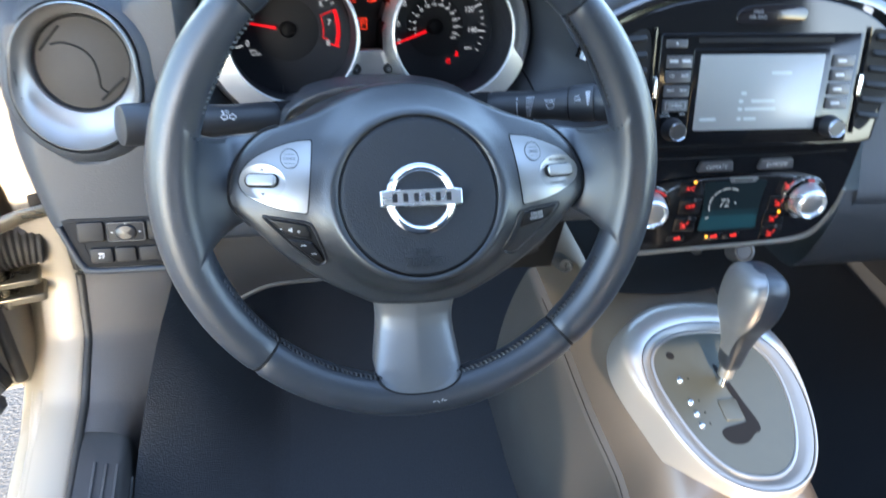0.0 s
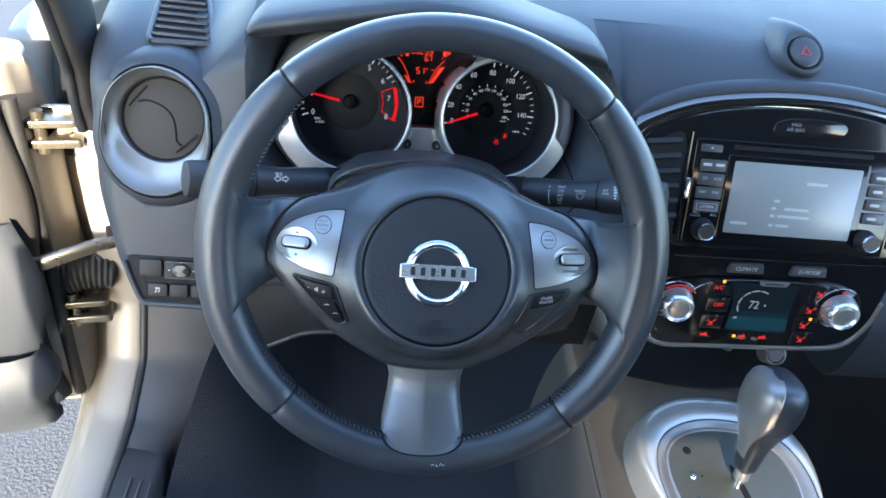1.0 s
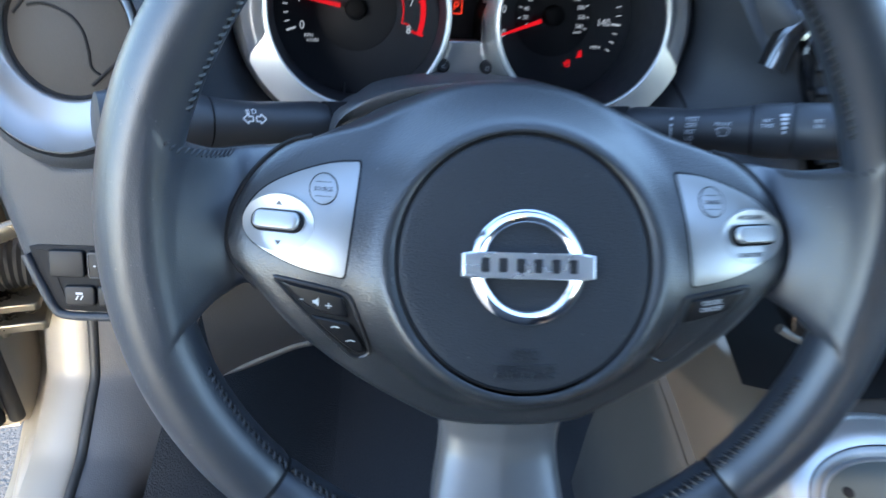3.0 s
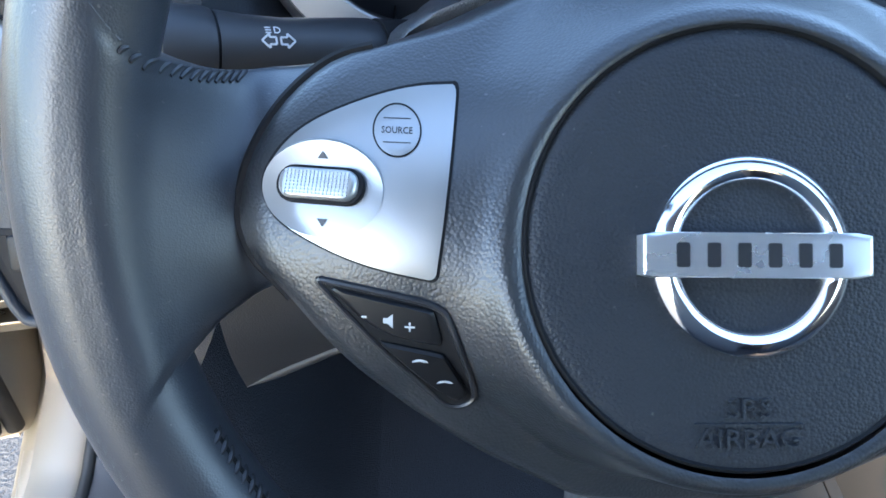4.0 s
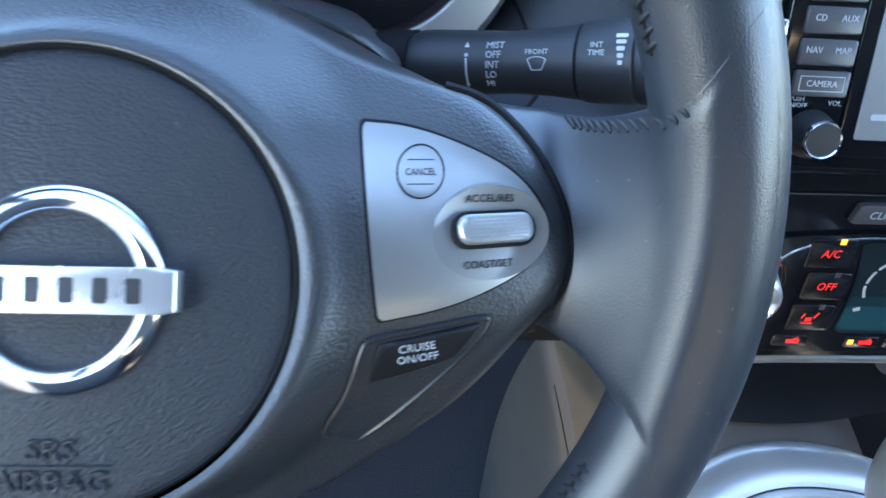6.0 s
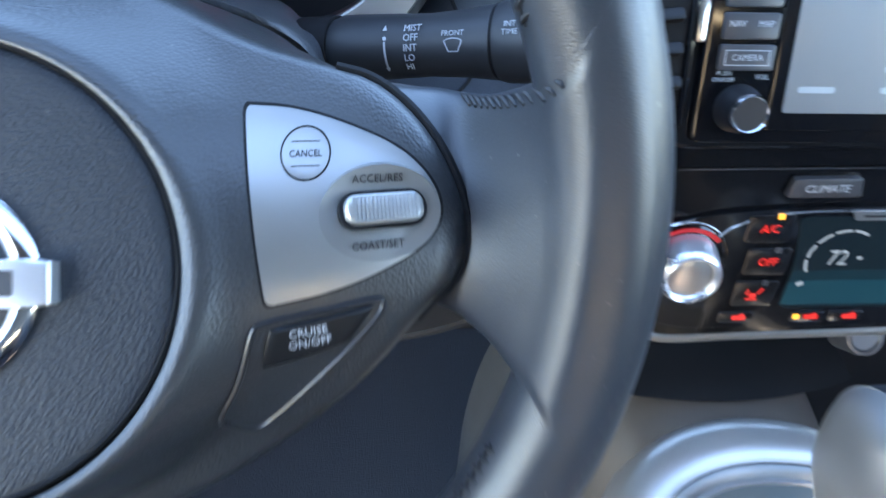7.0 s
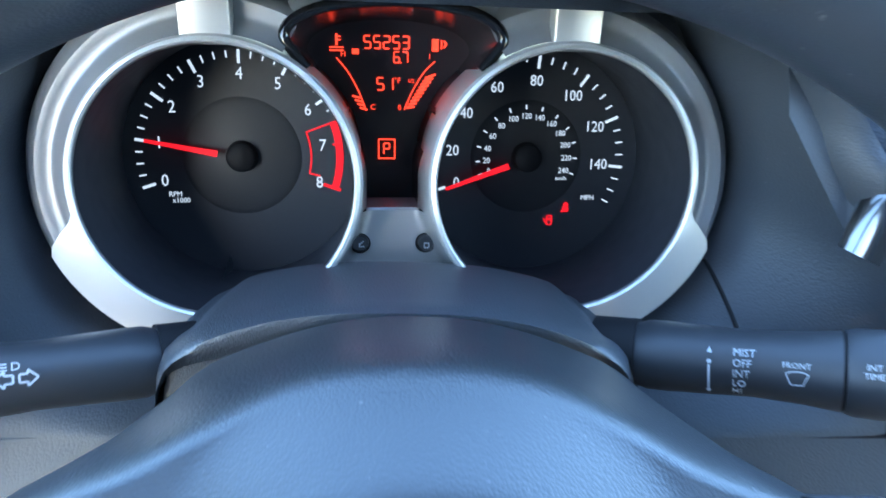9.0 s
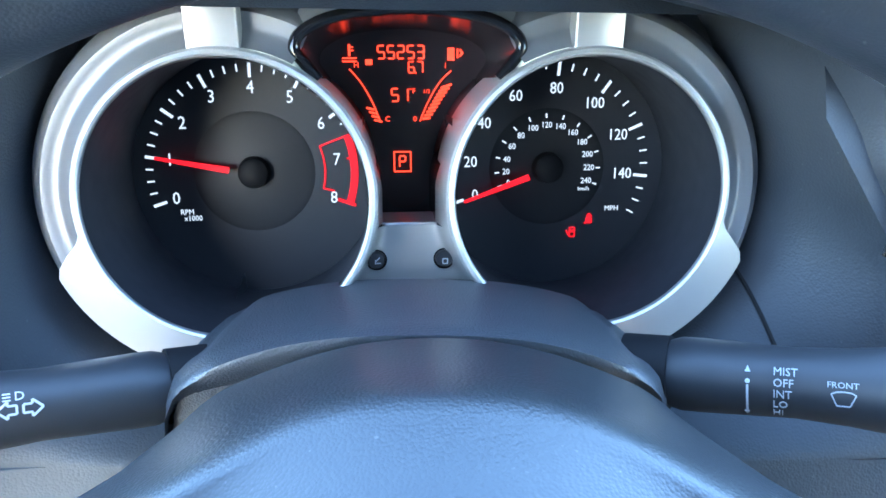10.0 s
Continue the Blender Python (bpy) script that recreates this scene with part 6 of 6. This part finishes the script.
    for k, (x, y) in enumerate(((-0.0404, 0.0402), (-0.0406, 0.0079), (-0.0391, -0.0203), (-0.0378, -0.0350), (-0.0375, -0.0486))):
        if k == 0:
            part("lock_hole", lathe([(0.0, 0.0001), (0.0042, 0.0003), (0.0050, 0.0)], 20), VOID, p, at=pose(x, y, 0.0025))
        else:
            part("stud", lathe([(0.0, 0.0030), (0.0022, 0.0024), (0.0036, 0.0008), (0.0040, 0.0)], 16), CHROME, p, "small chrome gear stud", at=pose(x, y, 0.0022))
            part("pin_hole", lathe([(0.0, 0.0004), (0.0013, 0.0)], 10), VOID, p, at=pose(x + 0.010, y + 0.001, 0.0023))


def gear_selector():
    base = Vector((0.369, 0.034, 0.650))
    g = thing("gear_selector", Matrix.Translation(base), "silver and black leather gear selector on a chrome rod", "gear selector")
    d = Vector((0.006, 0.024, 0.150)).normalized()
    part("rod", tube([Vector((0, 0, -0.008)), d * 0.05], 0.0058, 18), CHROME, g, "chrome rod")
    side = (Vector((1, 0, 0)) - d * d.x).normalized()
    frame_m = Matrix((side, d.cross(side), d)).transposed().to_4x4()

    def shape(i, j, grow=1.0):
        prof = [(0.026, 0.0080, 0.0090), (0.032, 0.0105, 0.0120), (0.045, 0.0120, 0.0140), (0.062, 0.0140, 0.0170), (0.079, 0.0180, 0.0220), (0.094, 0.0232, 0.0285), (0.110, 0.0262, 0.0315), (0.128, 0.0268, 0.0320), (0.143, 0.0242, 0.0290), (0.1515, 0.0165, 0.0200), (0.1540, 0.0004, 0.0005)]
        h, a, b = along(prof, i)
        t = 2 * math.pi * j
        e = 0.66
        c, q = math.cos(t), math.sin(t)
        return (max(a, 0.0002) * grow * math.copysign(abs(c) ** e, c), max(b, 0.0002) * grow * math.copysign(abs(q) ** e, q) - 0.004 * smooth(0.08, 0.14, h), h)
    part("knob", grid(lambda i, j: shape(i, j), 60, 40, closed_v=True), LEATHER, g, "black leather grip", at=frame_m, angle=80)
    face_span = lambda f: 44 + 92 * smooth(0.0, 0.55, f)
    # the silver face wraps the side turned to the driver
    part("knob_face", grid(lambda i, j: shape(0.22 + i * 0.73, (188 + (j - 0.5) * face_span(i)) / 360, 1.035), 40, 28), FACE, g, "satin silver face of the knob", at=frame_m, angle=80)
    for side_of in (-0.5, 0.5):
        part("chrome_edge", tube([shape(0.22 + 0.70 * k / 30, (188 + side_of * face_span(k / 30 * 0.96)) / 360, 1.035) for k in range(31)], 0.0006, 8), SATIN_DULL, g, "thin silver edge", at=frame_m)
    part("collar", lathe([(0.0062, 0.012), (0.0085, 0.014), (0.0090, 0.026), (0.0082, 0.030)], 24), SATIN_DULL, g, "silver collar on the rod", at=frame_m)


def ignition():
    k = thing("key_barrel", pose(0.244, 0.236, 0.671, 60, 0, -10), "round ignition barrel on the lower dash", "ignition switch")
    part("collar", lathe([(0.0, 0.004), (0.0052, 0.004), (0.0060, 0.007), (0.0085, 0.007), (0.0098, 0.003), (0.0102, -0.05)], 32), KICK, k, "grey collar")
    part("key_slot", prism(rrect(0.0022, 0.0075, 0.0006, 2), 0.003, 0.0044), VOID, k)


# ---- door opening on the driver's side ----
def polyline(pts, t):
    """A point at t, 0 to 1, on straight pieces."""
    f = t * (len(pts) - 1)
    k = min(int(f), len(pts) - 2)
    f -= k
    return [a * (1 - f) + b * f for a, b in zip(pts[k], pts[k + 1])]


JAMB = [(0.372, 1.000), (0.345, 0.930), (0.330, 0.860), (0.325, 0.79), (0.332, 0.70), (0.334, 0.62), (0.300, 0.545), (0.225, 0.500), (0.10, 0.470), (-0.10, 0.455), (-0.75, 0.455)]


def body_side():
    b = thing("door_pillar", pose(0, 0, 0), "champagne painted front door pillar and sill", "car body")

    def jamb(section):
        def fn(i, j):
            y, z = polyline(JAMB, i)
            a, e = polyline(JAMB, max(0, i - 0.03)), polyline(JAMB, min(1, i + 0.03))
            n = Vector((-(e[1] - a[1]), e[0] - a[0])).normalized()
            x, off = section[int(round(j * (len(section) - 1)))]
            return (x, y - n.x * off, z + abs(n.y) * off)
        return fn
    flange = [(-0.372, -0.012), (-0.377, -0.001), (-0.383, 0.002), (-0.400, 0.003), (-0.416, 0.002), (-0.424, -0.002), (-0.427, -0.012), (-0.428, -0.060)]
    part("pillar", grid(jamb(flange), 110, len(flange)), PAINT, b, "painted pillar and sill flange", angle=45)
    outer = [(-0.426, -0.052), (-0.432, -0.060), (-0.455, -0.064), (-0.470, -0.070), (-0.476, -0.084), (-0.478, -0.16)]
    fn = jamb(outer)
    part("pillar_face", grid(lambda i, j: fn(0.22 + 0.78 * i, j), 90, len(outer)), PAINT, b, "recessed painted hinge face and sill", angle=45)
    # Upper hinge face is coloured black for the shade in the door gap.
    part("gap_shade", grid(lambda i, j: fn(0.26 * i, j), 20, len(outer)), GROOVE, b, "door gap above the hinges, its shade put into black colour", angle=45)
    part("door_seal", tube([(-0.373, *polyline(JAMB, i / 79)) for i in range(80)], 0.0055, 10), RUBBER, b, "black rubber door seal")
    part("sill_step", tube([(-0.436, y - 0.02, z - 0.052) for y, z in [polyline(JAMB, 0.62 + 0.38 * i / 30) for i in range(31)]], 0.012, 12), PAINT, b, "rounded sill edge")
    part("fender", prism(chaikin([(-0.560, 0.455), (-0.500, 0.445), (-0.482, 0.47), (-0.482, 1.3), (-0.60, 1.3)], 2), 0.25, 0.955, 0.015), PAINT, b, "front wing beyond the door gap")
    for z, y in ((0.868, 0.325), (0.612, 0.312)):
        h = part("hinge", block(0.062, 0.036, 0.010, 0.005, 0.003), HINGE, b, "silver door hinge", at=pose(-0.440, y, z, 0, 0, 12))
        part("hinge_plate", block(0.058, 0.034, 0.008, 0.005, 0.002), HINGE, h, at=pose(0, 0, 0.026))
        part("hinge_pin", tube([(-0.014, -0.006, -0.010), (-0.014, -0.006, 0.044)], 0.007, 16), HINGE, h)
        part("hinge_leaf", block(0.052, 0.042, 0.006, 0.004, 0.002), HINGE, h, at=pose(0.006, 0.022, 0.018, 90))
        for dx in (-0.012, 0.018):
            part("bolt", lathe([(0.0, 0.006), (0.0052, 0.006), (0.0060, 0.005), (0.0062, 0.0)], 6), HINGE, h, at=pose(dx, 0.015, 0.018, 90))
    strap = [(-0.366, 0.300, 0.750), (-0.400, 0.287, 0.748), (-0.440, 0.270, 0.738), (-0.470, 0.262, 0.728)]
    part("check_strap", tube(strap, [0.0050, 0.0062, 0.0068, 0.0070], 12, squash=1.5), HINGE, b, "steel door check strap")
    part("strap_slot", block(0.016, 0.022, 0.004, 0.003, 0.001), GROOVE, b, at=pose(-0.384, 0.302, 0.757, 80, 0, 20))
    boot = [(-0.405 - 0.065 * k / 20, 0.335 - 0.020 * k / 20, 0.672 + 0.004 * math.sin(k / 20 * 3)) for k in range(21)]
    part("wiring_boot", tube(boot, [0.020 + (0.003 if k % 2 else 0.0) + 0.004 * k / 20 for k in range(21)], 16), RUBBER, b, "ribbed rubber wiring boot")
    part("boot_collar", tube([(-0.432, 0.338, 0.674), (-0.420, 0.341, 0.674)], 0.027, 18), KICK, b, "grey boot socket")


def kick_panel():
    k = thing("kick_panel", pose(0, 0, 0), "grey plastic kick panel and sill scuff plate", "trim panel")
    edge = [(0.330, 0.815), (0.332, 0.72), (0.334, 0.62), (0.300, 0.545), (0.225, 0.500), (0.185, 0.491)]

    def skin(i, j):
        y, z = polyline(edge, i)
        x, dy, dz = [(-0.368, 0.0, 0.0), (-0.362, 0.002, 0.001), (-0.33, 0.008, -0.004), (-0.290, 0.022, -0.012), (-0.266, 0.042, -0.020), (-0.250, 0.10, -0.045), (-0.244, 0.4, -0.08)][min(6, int(round(j * 6)))]
        x += (0.018 - 0.062 * smooth(0.5, 1, i)) * smooth(0.2, 0.7, j)
        return (x, y + dy * (1 - 0.99 * smooth(0.6, 1, i)), z + dz - 0.16 * smooth(0.7, 1, i) * smooth(0.45, 1, j))
    part("panel", grid(skin, 40, 7), KICK, k, "grey grained panel", angle=50)

    def scuff(x, y):
        f = (0.184 - y) / 0.95
        j = (x + 0.368) / 0.082
        return 0.490 - 0.036 * smooth(0, 0.25, f) - 0.03 * j - 0.16 * smooth(0.55, 1, j)
    part("scuff_plate", grid(lambda i, j: (-0.368 + 0.082 * j, 0.215 - 0.95 * i, scuff(-0.368 + 0.082 * j, 0.215 - 0.95 * i) - 0.006 * smooth(0.185, 0.21, 0.215 - 0.95 * i)), 40, 18), KICK, k, "ribbed scuff plate")
    for n in range(4):
        x = -0.350 + 0.012 * n
        part("rib", tube([(x, 0.145 - 0.5 * t, scuff(x, 0.145 - 0.5 * t) + 0.0006) for t in (0, 0.05, 0.1, 0.15, 0.2, 0.3, 0.4, 0.7, 1.0)], 0.0020, 6), KICK, k)
    top = lambda y: 0.425 + 0.165 * smooth(0.10, 0.30, y)
    part("footwell_side", grid(lambda i, j: (-0.312 + 0.20 * j + 0.045 * smooth(0.12, 0.32, 0.92 - 1.65 * i) * (1 - j), 0.92 - 1.65 * i, 0.2985 + (top(0.92 - 1.65 * i) - 0.2985) * (1 - j) ** 2.2), 60, 16), CARPET, k, "black carpet rising to the sill", angle=80)


def door():
    d = thing("front_door", pose(-0.470, 0.400, 0.0, 0, 0, -80), "open champagne front door with a dark inner trim", "car door")
    # in the door's own axes -y runs along it and +x is the inner side
    skin = [(-0.020, -1.0), (-0.022, -0.30), (-0.022, -0.06), (-0.020, -0.022), (-0.012, -0.006), (0.004, 0.001), (0.030, 0.004), (0.060, 0.001), (0.085, -0.004), (0.098, -0.010), (0.104, -0.022), (0.106, -0.05), (0.106, -1.0)]

    def shell_at(i, j):
        x, y = skin[int(round(j * (len(skin) - 1)))]
        z = 0.470 + 0.500 * min(1, i * 1.06)
        crown = smooth(0.94, 1.0, i)
        lean = 0.030 * smooth(0.80, 0.97, z) ** 1.5
        return (x + lean * (x < 0.05) + (0.042 - x) * 0.7 * crown, y - 0.03 * crown - 0.010 * smooth(0.85, 0.97, z), z + 0.006 * crown)
    part("door_shell", grid(shell_at, 60, len(skin)), PAINT, d, "painted door edge and shell", angle=70)
    part("door_bottom", prism([(-0.02, -1.0), (-0.02, -0.02), (0.03, -0.002), (0.10, -0.02), (0.10, -1.0)], 0.463, 0.473, 0.002), PAINT, d)
    part("door_seal", tube([(0.106, -0.016, 0.485 + 0.041 * k) for k in range(12)], 0.0085, 12), RUBBER, d, "black rubber door seal")

    def trim(depth, out, low, high):
        prof = [(0.0, -0.020), (0.016, -0.016), (0.030, -0.022), (0.040, -0.045), (0.046, -0.10), (0.046, -1.0)]

        def fn(i, j):
            x, y = prof[int(round(j * 5))]
            z = low + (high - low) * i
            return (depth + x * out * (0.75 + 0.25 * math.sin(math.pi * i)), y - 0.012 * math.sin(2.2 * math.pi * i) - 0.008, z)
        return grid(fn, 26, 6)
    part("door_trim", trim(0.104, 1.0, 0.490, 0.96), PILLAR, d, "moulded dark inner door trim", angle=50)
    part("trim_insert", trim(0.140, 0.7, 0.51, 0.80), DASH, d, "dark trim insert", angle=50)
    part("door_pocket", trim(0.150, 1.3, 0.50, 0.62), DASH, d, "dark door pocket", angle=50)
    part("window_frame", tube([(0.03, -0.06, 0.965), (0.035, -0.30, 1.20), (0.05, -0.55, 1.38), (0.06, -0.95, 1.44)], 0.020, 12), RUBBER, d, "black window frame")


def a_pillar():
    t = thing("windscreen_pillar", pose(0, 0, 0), "grey-brown windscreen pillar trim with a black seal", "trim")
    front = [(0.268, 0.918), (0.298, 0.968), (0.315, 0.990), (0.318, 1.037), (0.262, 1.20), (0.020, 1.50)]
    rear = [(0.262, 0.918), (0.256, 0.950), (0.2557, 0.986), (0.2317, 1.060), (0.160, 1.20), (-0.080, 1.50)]

    def trim(i, j):
        f, r = polyline(front, i), polyline(rear, i)
        a = math.pi * j
        k = (1 - math.cos(a)) / 2
        return (-0.376 + 0.016 * math.sin(a) ** 0.6, r[0] + (f[0] - r[0]) * k, r[1] + (f[1] - r[1]) * k)
    part("pillar_trim", grid(trim, 50, 16), PILLAR, t, angle=80)
    part("pillar_seal", tube([(-0.379, *polyline(rear, i / 40)) for i in range(41)], 0.0055, 10), RUBBER, t, "black pillar seal")


def floor_mat():
    # Added sheet: its near-black stands for the shade of the passenger footwell.
    bm = prism(chaikin([(0.50, -0.10), (0.50, -0.10), (1.08, -0.10), (1.08, -0.10), (1.08, 0.80), (1.08, 0.80), (0.50, 0.80), (0.50, 0.80)], 2), 0.300, 0.309, 0.003)
    tagged(part("floor_mat", bm, FOOTWELL_SHADE, None), "near-black sheet added for the shade in the passenger footwell", "floor mat")


def passenger_seat():
    s = thing("passenger_seat", pose(0.78, -0.36, 0.30), "dark cloth passenger seat cushion", "car seat")
    part("cushion", block(0.50, 0.52, 0.29, 0.06, 0.05), SEAT, s)


ground()
shell()
steering_wheel()
steering_column()
stalks()
instrument_cluster()
dashboard()
corner_vent()
defroster()
switch_panel()
centre_stack()
head_unit()
climate_control()
centre_console()
gear_selector()
ignition()
body_side()
kick_panel()
door()
a_pillar()
floor_mat()
passenger_seat()
